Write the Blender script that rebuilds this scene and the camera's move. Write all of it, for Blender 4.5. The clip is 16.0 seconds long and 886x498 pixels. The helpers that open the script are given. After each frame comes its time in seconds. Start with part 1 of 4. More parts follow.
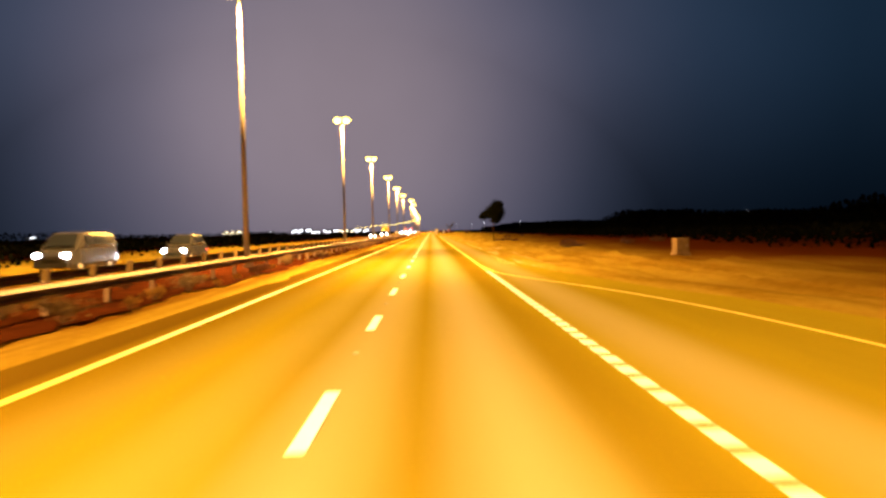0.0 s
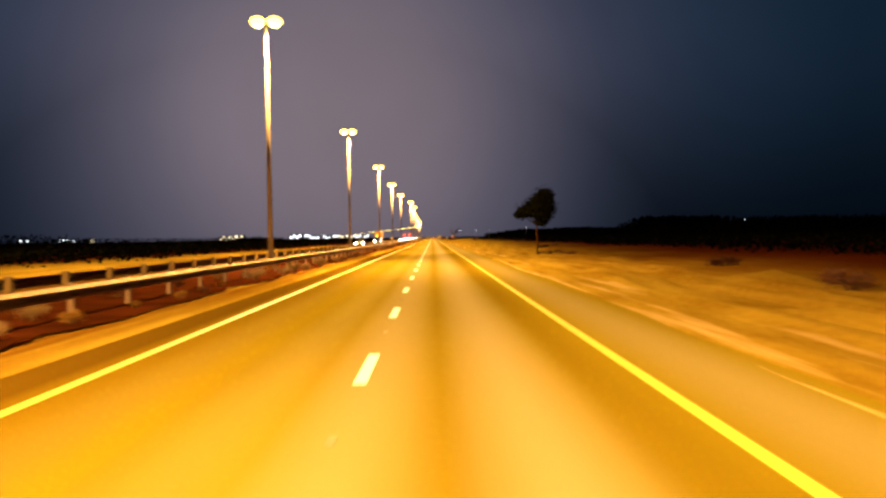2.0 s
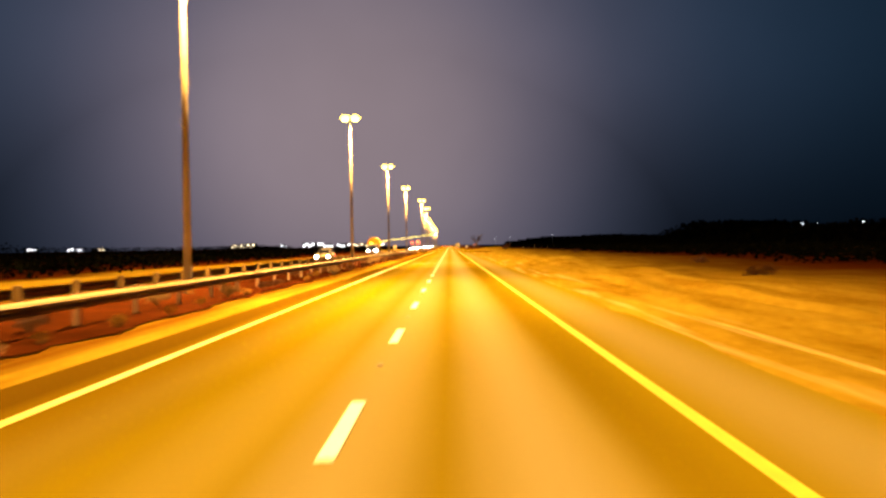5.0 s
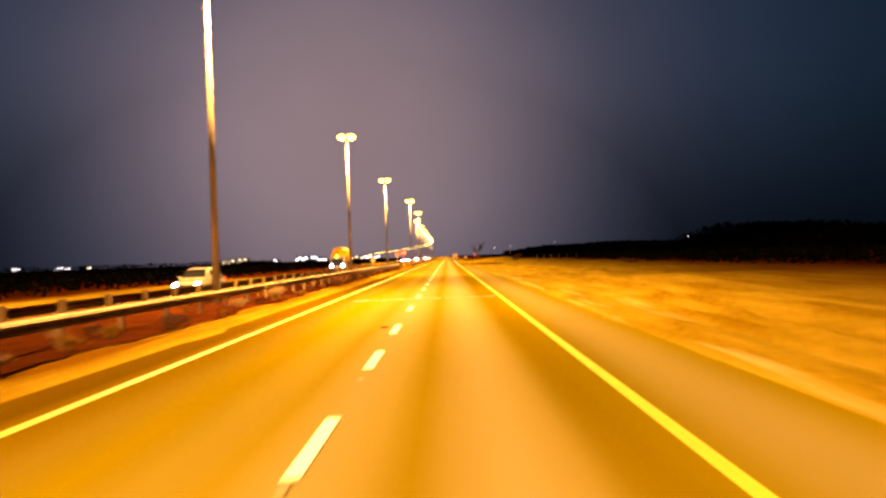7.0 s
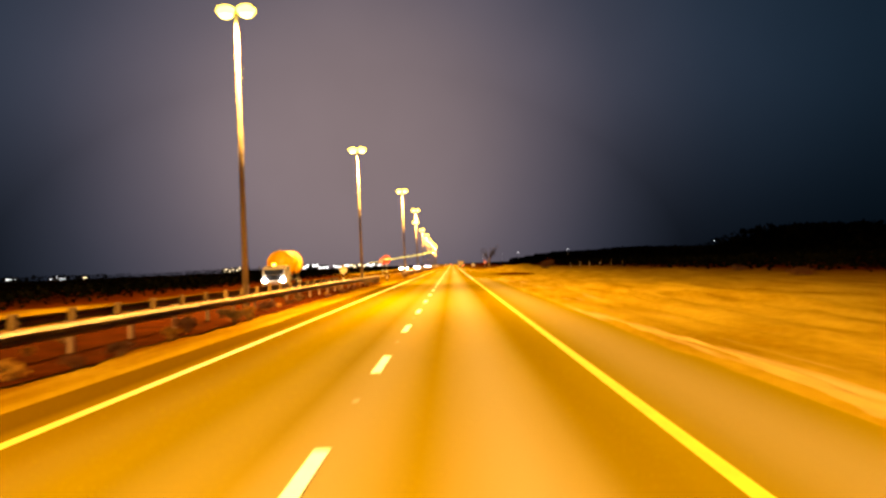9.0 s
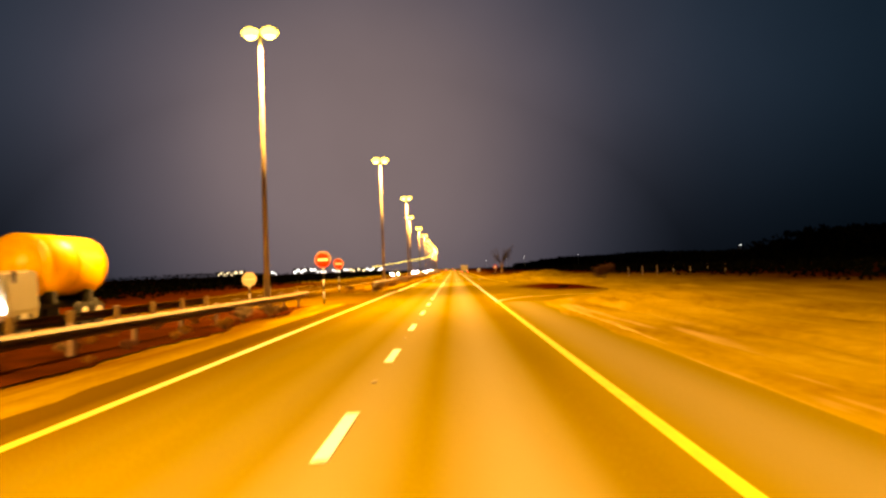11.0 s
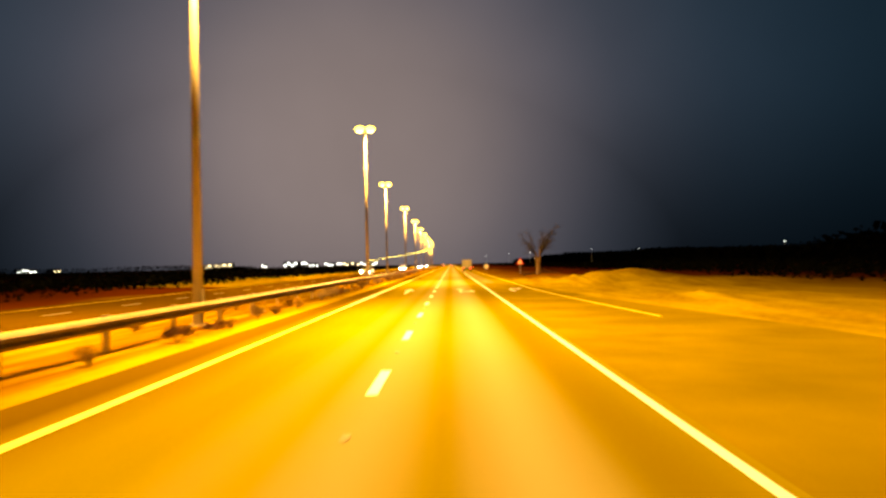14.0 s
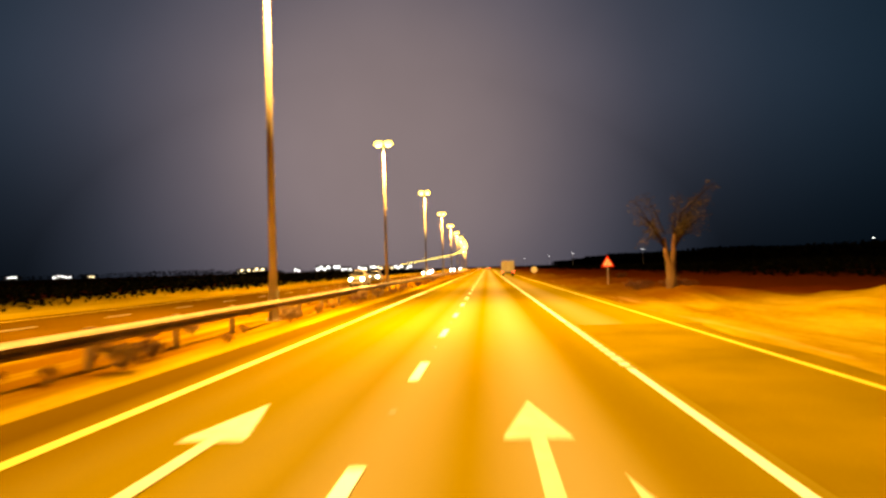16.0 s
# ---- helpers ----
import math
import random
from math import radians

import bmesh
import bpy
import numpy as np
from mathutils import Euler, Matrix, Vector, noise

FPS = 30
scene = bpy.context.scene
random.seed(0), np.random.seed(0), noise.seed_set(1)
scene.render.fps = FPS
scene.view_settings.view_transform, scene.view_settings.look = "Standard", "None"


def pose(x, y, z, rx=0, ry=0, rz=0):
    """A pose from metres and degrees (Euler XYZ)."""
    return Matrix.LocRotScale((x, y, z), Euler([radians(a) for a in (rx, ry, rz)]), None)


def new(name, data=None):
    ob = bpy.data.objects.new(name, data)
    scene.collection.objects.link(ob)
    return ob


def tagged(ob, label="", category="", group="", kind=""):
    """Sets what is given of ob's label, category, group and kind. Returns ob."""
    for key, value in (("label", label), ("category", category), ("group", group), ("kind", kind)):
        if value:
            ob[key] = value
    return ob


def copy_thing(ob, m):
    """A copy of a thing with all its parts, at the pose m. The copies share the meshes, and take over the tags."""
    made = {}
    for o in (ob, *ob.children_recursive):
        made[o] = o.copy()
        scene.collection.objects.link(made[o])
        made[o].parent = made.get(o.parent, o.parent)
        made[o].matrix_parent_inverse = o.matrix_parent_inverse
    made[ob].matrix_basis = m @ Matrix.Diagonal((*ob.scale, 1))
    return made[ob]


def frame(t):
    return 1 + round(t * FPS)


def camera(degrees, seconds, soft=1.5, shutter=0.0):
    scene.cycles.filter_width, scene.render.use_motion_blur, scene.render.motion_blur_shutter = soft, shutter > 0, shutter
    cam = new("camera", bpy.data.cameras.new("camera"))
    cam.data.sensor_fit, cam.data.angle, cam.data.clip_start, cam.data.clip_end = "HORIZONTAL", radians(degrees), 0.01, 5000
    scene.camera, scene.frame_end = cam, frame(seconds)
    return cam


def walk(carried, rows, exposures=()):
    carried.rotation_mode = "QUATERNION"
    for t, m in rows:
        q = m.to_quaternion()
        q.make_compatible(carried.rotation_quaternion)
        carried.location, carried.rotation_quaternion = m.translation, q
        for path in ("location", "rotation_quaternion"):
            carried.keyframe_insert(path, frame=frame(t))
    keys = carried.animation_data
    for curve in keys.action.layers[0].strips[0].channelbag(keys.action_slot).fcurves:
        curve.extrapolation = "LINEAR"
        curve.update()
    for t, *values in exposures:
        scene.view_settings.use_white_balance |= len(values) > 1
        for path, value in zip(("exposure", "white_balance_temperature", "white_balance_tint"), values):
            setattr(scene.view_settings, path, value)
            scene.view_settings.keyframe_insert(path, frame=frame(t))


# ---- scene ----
# ================= camera and its walk =================
cam = camera(64.2, 16.0, soft=2.7, shutter=0.45)
EYE = 1.85
PATH = [
    (0.0, 1.181, -1.50, -0.99, -1.52, 1.37),
    (0.5, 1.141, 7.86, -1.21, -1.93, 1.14),
    (1.0, 1.098, 17.97, -1.51, -1.82, 1.24),
    (1.5, 1.000, 28.95, -1.46, -1.78, 1.35),
    (2.0, 0.947, 39.38, -0.86, -1.00, 0.91),
    (2.5, 0.926, 49.63, -1.09, -1.31, 1.21),
    (3.0, 0.889, 59.75, -0.79, -1.35, 1.06),
    (3.5, 0.936, 70.14, -0.58, -1.73, 1.21),
    (4.0, 0.971, 80.24, -0.29, -1.22, 0.99),
    (6.5, 1.368, 132.02, 1.39, 0.30, 1.45),
    (7.0, 1.396, 142.40, 0.34, 0.57, 2.14),
    (7.5, 1.371, 152.30, 0.20, 0.82, 2.13),
    (8.0, 1.352, 162.50, -0.02, 0.98, 2.25),
    (8.5, 1.393, 172.99, 0.21, 1.50, 2.66),
    (9.0, 1.399, 183.74, 0.73, 1.20, 2.39),
    (11.5, 1.368, 235.88, 0.86, 1.65, 1.79),
    (12.0, 1.329, 246.24, 0.77, 1.23, 1.44),
    (12.5, 1.265, 256.64, 0.47, 0.75, 1.60),
    (13.0, 1.185, 267.06, 0.31, 1.24, 0.92),
    (13.5, 1.109, 277.62, 0.74, 1.39, 0.48),
    (14.0, 1.174, 288.10, 0.66, 1.21, 1.29),
    (14.5, 1.251, 298.46, 1.22, 1.17, 1.84),
    (15.0, 1.199, 309.35, 2.12, 0.95, 1.08),
    (15.5, 1.230, 319.52, 2.71, 0.98, 1.46),
    (16.0, 1.274, 330.46, 3.60, 1.52, 1.67),
]
EXPOSURES = [
    (0.0, 0.48, 6150, 10), (0.3, 0.40, 6150, 10), (0.5, 0.64, 6150, 10), (1.0, 0.31, 6150, 10), (1.5, -0.10, 6150, 10), (2.0, 0.09, 6150, 10),
    (2.5, 0.64, 6150, 10), (3.0, 0.64, 6150, 10), (3.5, 0.04, 6150, 10), (4.0, -0.04, 6150, 10), (4.6, 0.35, 6150, 10), (5.1, 0.48, 6500, 10), (5.6, 0.20, 6500, 10), (6.1, 0.02, 6500, 10), (6.5, 0.08, 6500, 10),
    (7.0, 0.40, 7000, 20), (7.5, 0.39, 7000, 10), (8.0, 0.03, 7400, 10), (8.5, 0.03, 6500, 10), (9.0, 0.30, 7000, 10), (9.5, 0.34, 7000, 10), (10.0, 0.15, 7200, 10), (10.5, -0.02, 7400, 10), (11.0, 0.10, 7500, 10),
    (11.5, 0.36, 7700, 10), (12.0, 0.29, 7400, 10), (12.5, -0.08, 8200, 10), (13.0, 0.26, 7800, 2), (13.5, 0.76, 7500, 3),
    (14.0, 0.37, 7500, -1), (14.5, 0.12, 7200, 2), (15.0, 0.00, 6300, -8), (15.5, 0.30, 6700, 4), (16.0, 0.36, 7200, 6),
]
walk(cam, [(t, pose(x, y, EYE, 90 + pitch, roll, yaw)) for t, x, y, yaw, pitch, roll in PATH],
     exposures=EXPOSURES)

# ================= world and light =================
LAMP_COLOUR = (1.0, 0.505, 0.11)
LAMP_WATTS = 58000.0          # each head

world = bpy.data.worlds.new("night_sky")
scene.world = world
world.use_nodes = True
wn, wl = world.node_tree.nodes, world.node_tree.links
wn.clear()
w_out = wn.new("ShaderNodeOutputWorld")
w_bg = wn.new("ShaderNodeBackground")
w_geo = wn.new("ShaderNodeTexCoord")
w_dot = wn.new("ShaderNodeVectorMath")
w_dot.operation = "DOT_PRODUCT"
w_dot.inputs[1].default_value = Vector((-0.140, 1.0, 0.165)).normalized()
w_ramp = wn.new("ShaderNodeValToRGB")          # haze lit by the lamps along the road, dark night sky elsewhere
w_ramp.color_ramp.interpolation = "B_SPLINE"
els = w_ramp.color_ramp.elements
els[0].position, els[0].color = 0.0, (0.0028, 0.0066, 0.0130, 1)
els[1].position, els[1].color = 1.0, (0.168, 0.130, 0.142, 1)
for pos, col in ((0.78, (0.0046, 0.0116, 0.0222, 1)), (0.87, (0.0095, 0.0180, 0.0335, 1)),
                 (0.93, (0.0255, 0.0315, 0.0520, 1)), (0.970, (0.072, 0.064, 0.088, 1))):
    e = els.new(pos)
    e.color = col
w_noise = wn.new("ShaderNodeTexNoise")
w_noise.inputs["Scale"].default_value = 3.0
w_noise.inputs["Detail"].default_value = 4.0
w_mr = wn.new("ShaderNodeMapRange")
w_mr.inputs["To Min"].default_value, w_mr.inputs["To Max"].default_value = 0.80, 1.20
w_mul = wn.new("ShaderNodeMixRGB")
w_mul.blend_type, w_mul.inputs[0].default_value = "MULTIPLY", 1.0
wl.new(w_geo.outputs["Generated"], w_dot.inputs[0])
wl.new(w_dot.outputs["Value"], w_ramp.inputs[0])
wl.new(w_geo.outputs["Generated"], w_noise.inputs["Vector"])
wl.new(w_noise.outputs["Fac"], w_mr.inputs[0])
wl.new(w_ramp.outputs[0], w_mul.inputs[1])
wl.new(w_mr.outputs[0], w_mul.inputs[2])
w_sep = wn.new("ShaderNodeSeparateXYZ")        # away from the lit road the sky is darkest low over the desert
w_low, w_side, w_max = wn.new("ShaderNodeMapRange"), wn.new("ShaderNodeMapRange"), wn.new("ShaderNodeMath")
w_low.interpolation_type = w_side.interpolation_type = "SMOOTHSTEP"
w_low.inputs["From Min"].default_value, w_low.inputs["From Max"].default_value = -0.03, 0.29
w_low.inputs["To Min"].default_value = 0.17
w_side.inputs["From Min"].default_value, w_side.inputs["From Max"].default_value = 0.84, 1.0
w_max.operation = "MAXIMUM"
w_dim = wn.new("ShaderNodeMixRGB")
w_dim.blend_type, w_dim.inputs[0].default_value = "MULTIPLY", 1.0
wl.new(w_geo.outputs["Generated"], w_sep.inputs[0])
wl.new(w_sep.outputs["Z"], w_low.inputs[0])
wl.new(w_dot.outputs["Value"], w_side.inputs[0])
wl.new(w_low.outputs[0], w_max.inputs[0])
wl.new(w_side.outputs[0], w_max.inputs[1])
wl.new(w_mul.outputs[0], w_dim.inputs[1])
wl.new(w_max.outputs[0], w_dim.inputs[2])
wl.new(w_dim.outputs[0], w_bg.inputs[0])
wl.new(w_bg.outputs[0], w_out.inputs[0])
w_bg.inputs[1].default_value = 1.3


# ================= plan =================
def bend(y):
    """Sideways shift of the road where it curves away to the left."""
    if y < 680:
        return 0.0
    if y < 1180:
        return -1.6e-4 * (y - 680) ** 2
    return -40.0 - 0.16 * (y - 1180)


X_LEFT, X_RIGHT = -3.74, 3.645          # edge lines of the two lanes
X_ASPH_L, X_ASPH_R = -5.0, 5.72        # asphalt edges
POLES = [(-9.0, -52.9), (-9.0, -7.5), (-9.1, 38.0), (-9.11, 83.4), (-9.46, 129.0), (-9.08, 174.3), (-9.17, 219.7), (-8.91, 264.3),
         (-7.08, 311.0), (-7.03, 357.4), (-9.44, 405.2), (-9.54, 455.4), (-9.72, 506.2), (-10.2, 557.2)]
for k in range(42):
    y = 606.0 + 47.5 * k
    POLES.append((-10.4, y))
POLE_H = 15.35


def right_edge(y):
    """Outer edge of the asphalt on the right: the slip road at the start, the side-road mouth, the extra lane."""
    if y < 34.5:
        return X_ASPH_R + 4.8 * (min(26, 34.5 - y) / 26) ** 1.5
    if y < 262:
        return X_ASPH_R
    if y < 280:
        return X_ASPH_R + (12.6 - X_ASPH_R) * math.sin((y - 262) / 18 * math.pi / 2)
    if y < 290:
        return 12.7
    if y < 350:
        return 7.3 + 5.4 * ((350 - y) / 60) ** 1.8
    return 7.3


OPP_R, OPP_L = -12.4, -21.5            # the other carriageway


# ================= materials =================
def material(name, base, rough=0.85, metal=0.0, spots=0.25, scale=2.0, fine=40.0, bump=0.3, second=None, stretch=None, emit=None, strength=0.0, spec=0.4):
    m = bpy.data.materials.new(name)
    m.use_nodes = True
    n, l = m.node_tree.nodes, m.node_tree.links
    b = n["Principled BSDF"]
    b.inputs["Roughness"].default_value, b.inputs["Metallic"].default_value = rough, metal
    b.inputs["Specular IOR Level"].default_value = spec
    tc = n.new("ShaderNodeTexCoord")
    src = tc.outputs["Object"]
    if stretch:
        mp = n.new("ShaderNodeMapping")
        mp.inputs["Scale"].default_value = stretch
        l.new(src, mp.inputs["Vector"])
        src = mp.outputs["Vector"]
    n1, n2 = n.new("ShaderNodeTexNoise"), n.new("ShaderNodeTexNoise")
    n1.inputs["Scale"].default_value, n1.inputs["Detail"].default_value = scale, 5.0
    n2.inputs["Scale"].default_value, n2.inputs["Detail"].default_value = fine, 3.0
    l.new(src, n1.inputs["Vector"])
    l.new(tc.outputs["Object"], n2.inputs["Vector"])
    add = n.new("ShaderNodeMath")
    add.operation = "ADD"
    half = n.new("ShaderNodeMath")
    half.operation, half.inputs[1].default_value = "MULTIPLY", 0.45
    l.new(n2.outputs["Fac"], half.inputs[0])
    l.new(n1.outputs["Fac"], add.inputs[0])
    l.new(half.outputs[0], add.inputs[1])
    rmp = n.new("ShaderNodeValToRGB")
    lo = tuple(c * (1 - spots) for c in base)
    hi = tuple(min(1, c * (1 + spots)) for c in base) if second is None else second
    rmp.color_ramp.elements[0].position, rmp.color_ramp.elements[0].color = 0.50, (*lo, 1)
    rmp.color_ramp.elements[1].position, rmp.color_ramp.elements[1].color = 0.95, (*hi, 1)
    l.new(add.outputs[0], rmp.inputs[0])
    l.new(rmp.outputs[0], b.inputs["Base Color"])
    bp = n.new("ShaderNodeBump")
    bp.inputs["Strength"].default_value, bp.inputs["Distance"].default_value = bump, 0.02
    l.new(add.outputs[0], bp.inputs["Height"])
    l.new(bp.outputs[0], b.inputs["Normal"])
    if emit:
        b.inputs["Emission Color"].default_value = (*emit, 1)
        b.inputs["Emission Strength"].default_value = strength
    return m


def asphalt_material(name, base, worn, lanes, oil_and_shade=()):
    """Asphalt with pale bands for wheel wear and painted sheen along the lanes, dark bands, grain and patches."""
    m = material(name, base, rough=0.82, spots=0.22, scale=0.35, fine=55.0, bump=0.25, stretch=(1.0, 0.12, 1.0), spec=0.0)
    n, l = m.node_tree.nodes, m.node_tree.links
    b = n["Principled BSDF"]
    old = b.inputs["Base Color"].links[0].from_socket
    geo = n.new("ShaderNodeNewGeometry")
    sep = n.new("ShaderNodeSeparateXYZ")
    l.new(geo.outputs["Position"], sep.inputs[0])

    def bands(rows):
        total = None
        for x, w, most in rows:
            total = band(total, x, w, most)
        return total

    def band(total, x, w, most):
        sub = n.new("ShaderNodeMath")
        sub.operation, sub.inputs[1].default_value = "SUBTRACT", x
        l.new(sep.outputs["X"], sub.inputs[0])
        ab = n.new("ShaderNodeMath")
        ab.operation = "ABSOLUTE"
        l.new(sub.outputs[0], ab.inputs[0])
        mr = n.new("ShaderNodeMapRange")
        mr.interpolation_type = "SMOOTHSTEP"
        mr.inputs["From Min"].default_value, mr.inputs["From Max"].default_value = w, 0.0
        mr.inputs["To Max"].default_value = most
        l.new(ab.outputs[0], mr.inputs[0])
        if total is None:
            return mr.outputs[0]
        mx = n.new("ShaderNodeMath")
        mx.operation = "MAXIMUM"
        l.new(total, mx.inputs[0])
        l.new(mr.outputs[0], mx.inputs[1])
        return mx.outputs[0]

    if oil_and_shade:                                        # drips between the wheel paths, and shade painted along the left lane
        darkened = n.new("ShaderNodeMixRGB")
        l.new(bands(oil_and_shade), darkened.inputs[0])
        l.new(old, darkened.inputs[1])
        darkened.inputs[2].default_value = (base[0] * 0.5, base[1] * 0.38, base[2] * 0.4, 1)
        old = darkened.outputs[0]
    mix = n.new("ShaderNodeMixRGB")
    l.new(bands(lanes), mix.inputs[0])
    l.new(old, mix.inputs[1])
    mix.inputs[2].default_value = (*worn, 1)
    edge = n.new("ShaderNodeMapRange")             # hard shoulder outside the edge line, in a darker brown
    edge.inputs["From Min"].default_value, edge.inputs["From Max"].default_value = -3.80, -4.25
    edge.inputs["To Max"].default_value = 0.85
    l.new(sep.outputs["X"], edge.inputs[0])
    shoulder_mix = n.new("ShaderNodeMixRGB")
    l.new(edge.outputs[0], shoulder_mix.inputs[0])
    l.new(mix.outputs[0], shoulder_mix.inputs[1])
    shoulder_mix.inputs[2].default_value = (0.070, 0.038, 0.002, 1)
    l.new(shoulder_mix.outputs[0], b.inputs["Base Color"])
    return m


# pale bands: wheel wear, brightened to paint in headlight sheen
ASPHALT = asphalt_material("asphalt", (0.205, 0.160, 0.004), (0.275, 0.236, 0.118), [(-2.7, 0.8, 0.10), (-1.1, 0.9, 0.22), (0.15, 1.0, 0.75), (1.9, 1.0, 0.95), (4.65, 1.1, 0.60)],
                           # the wide band at -3.6 paints the light's fall-off to the left
                           [(1.0, 0.6, 0.16), (3.0, 0.75, 0.42), (-1.9, 0.6, 0.12), (-3.6, 2.2, 0.68)])
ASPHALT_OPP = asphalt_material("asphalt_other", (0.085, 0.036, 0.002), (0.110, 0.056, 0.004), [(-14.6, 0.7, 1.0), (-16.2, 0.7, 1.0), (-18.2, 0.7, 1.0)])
ASPHALT_MOUTH = material("asphalt_stained", (0.178, 0.130, 0.003), rough=0.82, spots=0.22, scale=0.35, fine=55.0, bump=0.25, spec=0.0)
n, l = ASPHALT_MOUTH.node_tree.nodes, ASPHALT_MOUTH.node_tree.links
b = n["Principled BSDF"]
old = b.inputs["Base Color"].links[0].from_socket
geo, mp, ln = n.new("ShaderNodeNewGeometry"), n.new("ShaderNodeMapping"), n.new("ShaderNodeVectorMath")
mp.inputs["Location"].default_value = (-11.1 / 4.2, -287.5 / 11.5, 0)
mp.inputs["Scale"].default_value = (1 / 4.2, 1 / 11.5, 0)
ln.operation = "LENGTH"
l.new(geo.outputs["Position"], mp.inputs["Vector"])
l.new(mp.outputs["Vector"], ln.inputs[0])
nz = n.new("ShaderNodeTexNoise")
nz.inputs["Scale"].default_value, nz.inputs["Detail"].default_value = 0.5, 4.0
l.new(geo.outputs["Position"], nz.inputs["Vector"])
ad = n.new("ShaderNodeMath")
ad.operation = "MULTIPLY_ADD"
ad.inputs[1].default_value = 0.9
l.new(nz.outputs["Fac"], ad.inputs[0])
l.new(ln.outputs["Value"], ad.inputs[2])
mr = n.new("ShaderNodeMapRange")
mr.interpolation_type = "SMOOTHSTEP"
mr.inputs["From Min"].default_value, mr.inputs["From Max"].default_value = 1.70, 1.02
l.new(ad.outputs[0], mr.inputs[0])
mx = n.new("ShaderNodeMixRGB")
l.new(mr.outputs[0], mx.inputs[0])
l.new(old, mx.inputs[1])
mx.inputs[2].default_value = (0.052, 0.0065, 0.0005, 1)
l.new(mx.outputs[0], b.inputs["Base Color"])
TYRE_MARK = material("tyre_mark", (0.006, 0.003, 0.002), rough=0.95, spots=0.3, scale=1.0, spec=0.0)
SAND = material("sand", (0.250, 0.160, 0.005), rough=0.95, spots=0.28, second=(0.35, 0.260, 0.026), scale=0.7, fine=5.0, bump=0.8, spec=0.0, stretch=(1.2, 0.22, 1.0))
SOIL = material("dark_soil", (0.038, 0.0095, 0.002), rough=0.95, spots=0.45, scale=0.8, fine=14.0, bump=0.8, spec=0.0)
# scrubland: dark gravel and soil, with the lamps' fall-off painted into the sand colour
n, l = SAND.node_tree.nodes, SAND.node_tree.links
b = n["Principled BSDF"]
old = b.inputs["Base Color"].links[0].from_socket
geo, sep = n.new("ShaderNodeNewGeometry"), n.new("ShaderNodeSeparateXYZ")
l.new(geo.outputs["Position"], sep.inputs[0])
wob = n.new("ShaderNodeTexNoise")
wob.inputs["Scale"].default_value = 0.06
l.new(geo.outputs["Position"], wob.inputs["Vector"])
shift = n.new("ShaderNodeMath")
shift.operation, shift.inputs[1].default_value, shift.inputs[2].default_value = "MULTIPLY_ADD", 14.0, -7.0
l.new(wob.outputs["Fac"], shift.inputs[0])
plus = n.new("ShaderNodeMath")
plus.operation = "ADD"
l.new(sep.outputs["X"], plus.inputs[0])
clear = n.new("ShaderNodeMapRange")            # the darkening starts further out around the side road
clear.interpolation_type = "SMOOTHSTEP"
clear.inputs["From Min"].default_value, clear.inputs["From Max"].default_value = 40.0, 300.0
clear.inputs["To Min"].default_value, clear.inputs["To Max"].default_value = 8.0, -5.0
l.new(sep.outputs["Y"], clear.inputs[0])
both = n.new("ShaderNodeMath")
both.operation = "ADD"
past = n.new("ShaderNodeMapRange")             # beyond the sand heaps the darkening comes close again
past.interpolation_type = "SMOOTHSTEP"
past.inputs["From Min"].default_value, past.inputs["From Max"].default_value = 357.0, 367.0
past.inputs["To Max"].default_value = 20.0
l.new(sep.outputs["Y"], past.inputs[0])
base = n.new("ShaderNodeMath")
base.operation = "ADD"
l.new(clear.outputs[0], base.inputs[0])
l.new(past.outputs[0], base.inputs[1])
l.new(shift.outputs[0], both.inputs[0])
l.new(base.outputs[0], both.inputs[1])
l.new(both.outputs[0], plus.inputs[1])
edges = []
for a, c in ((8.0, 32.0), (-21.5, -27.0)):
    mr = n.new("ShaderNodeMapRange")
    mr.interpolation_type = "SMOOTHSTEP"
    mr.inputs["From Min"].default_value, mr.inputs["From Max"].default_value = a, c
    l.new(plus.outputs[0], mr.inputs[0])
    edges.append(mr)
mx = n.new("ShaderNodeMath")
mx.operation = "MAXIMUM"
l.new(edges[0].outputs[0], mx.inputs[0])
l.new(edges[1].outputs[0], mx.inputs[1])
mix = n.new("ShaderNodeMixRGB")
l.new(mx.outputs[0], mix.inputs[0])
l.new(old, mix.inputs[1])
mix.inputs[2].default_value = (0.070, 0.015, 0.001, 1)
streak_map, streak = n.new("ShaderNodeMapping"), n.new("ShaderNodeTexNoise")
streak_map.inputs["Scale"].default_value = (1.6, 0.10, 1.0)
streak.inputs["Scale"].default_value, streak.inputs["Detail"].default_value = 1.0, 4.0
l.new(geo.outputs["Position"], streak_map.inputs["Vector"])
l.new(streak_map.outputs["Vector"], streak.inputs["Vector"])
last = mix
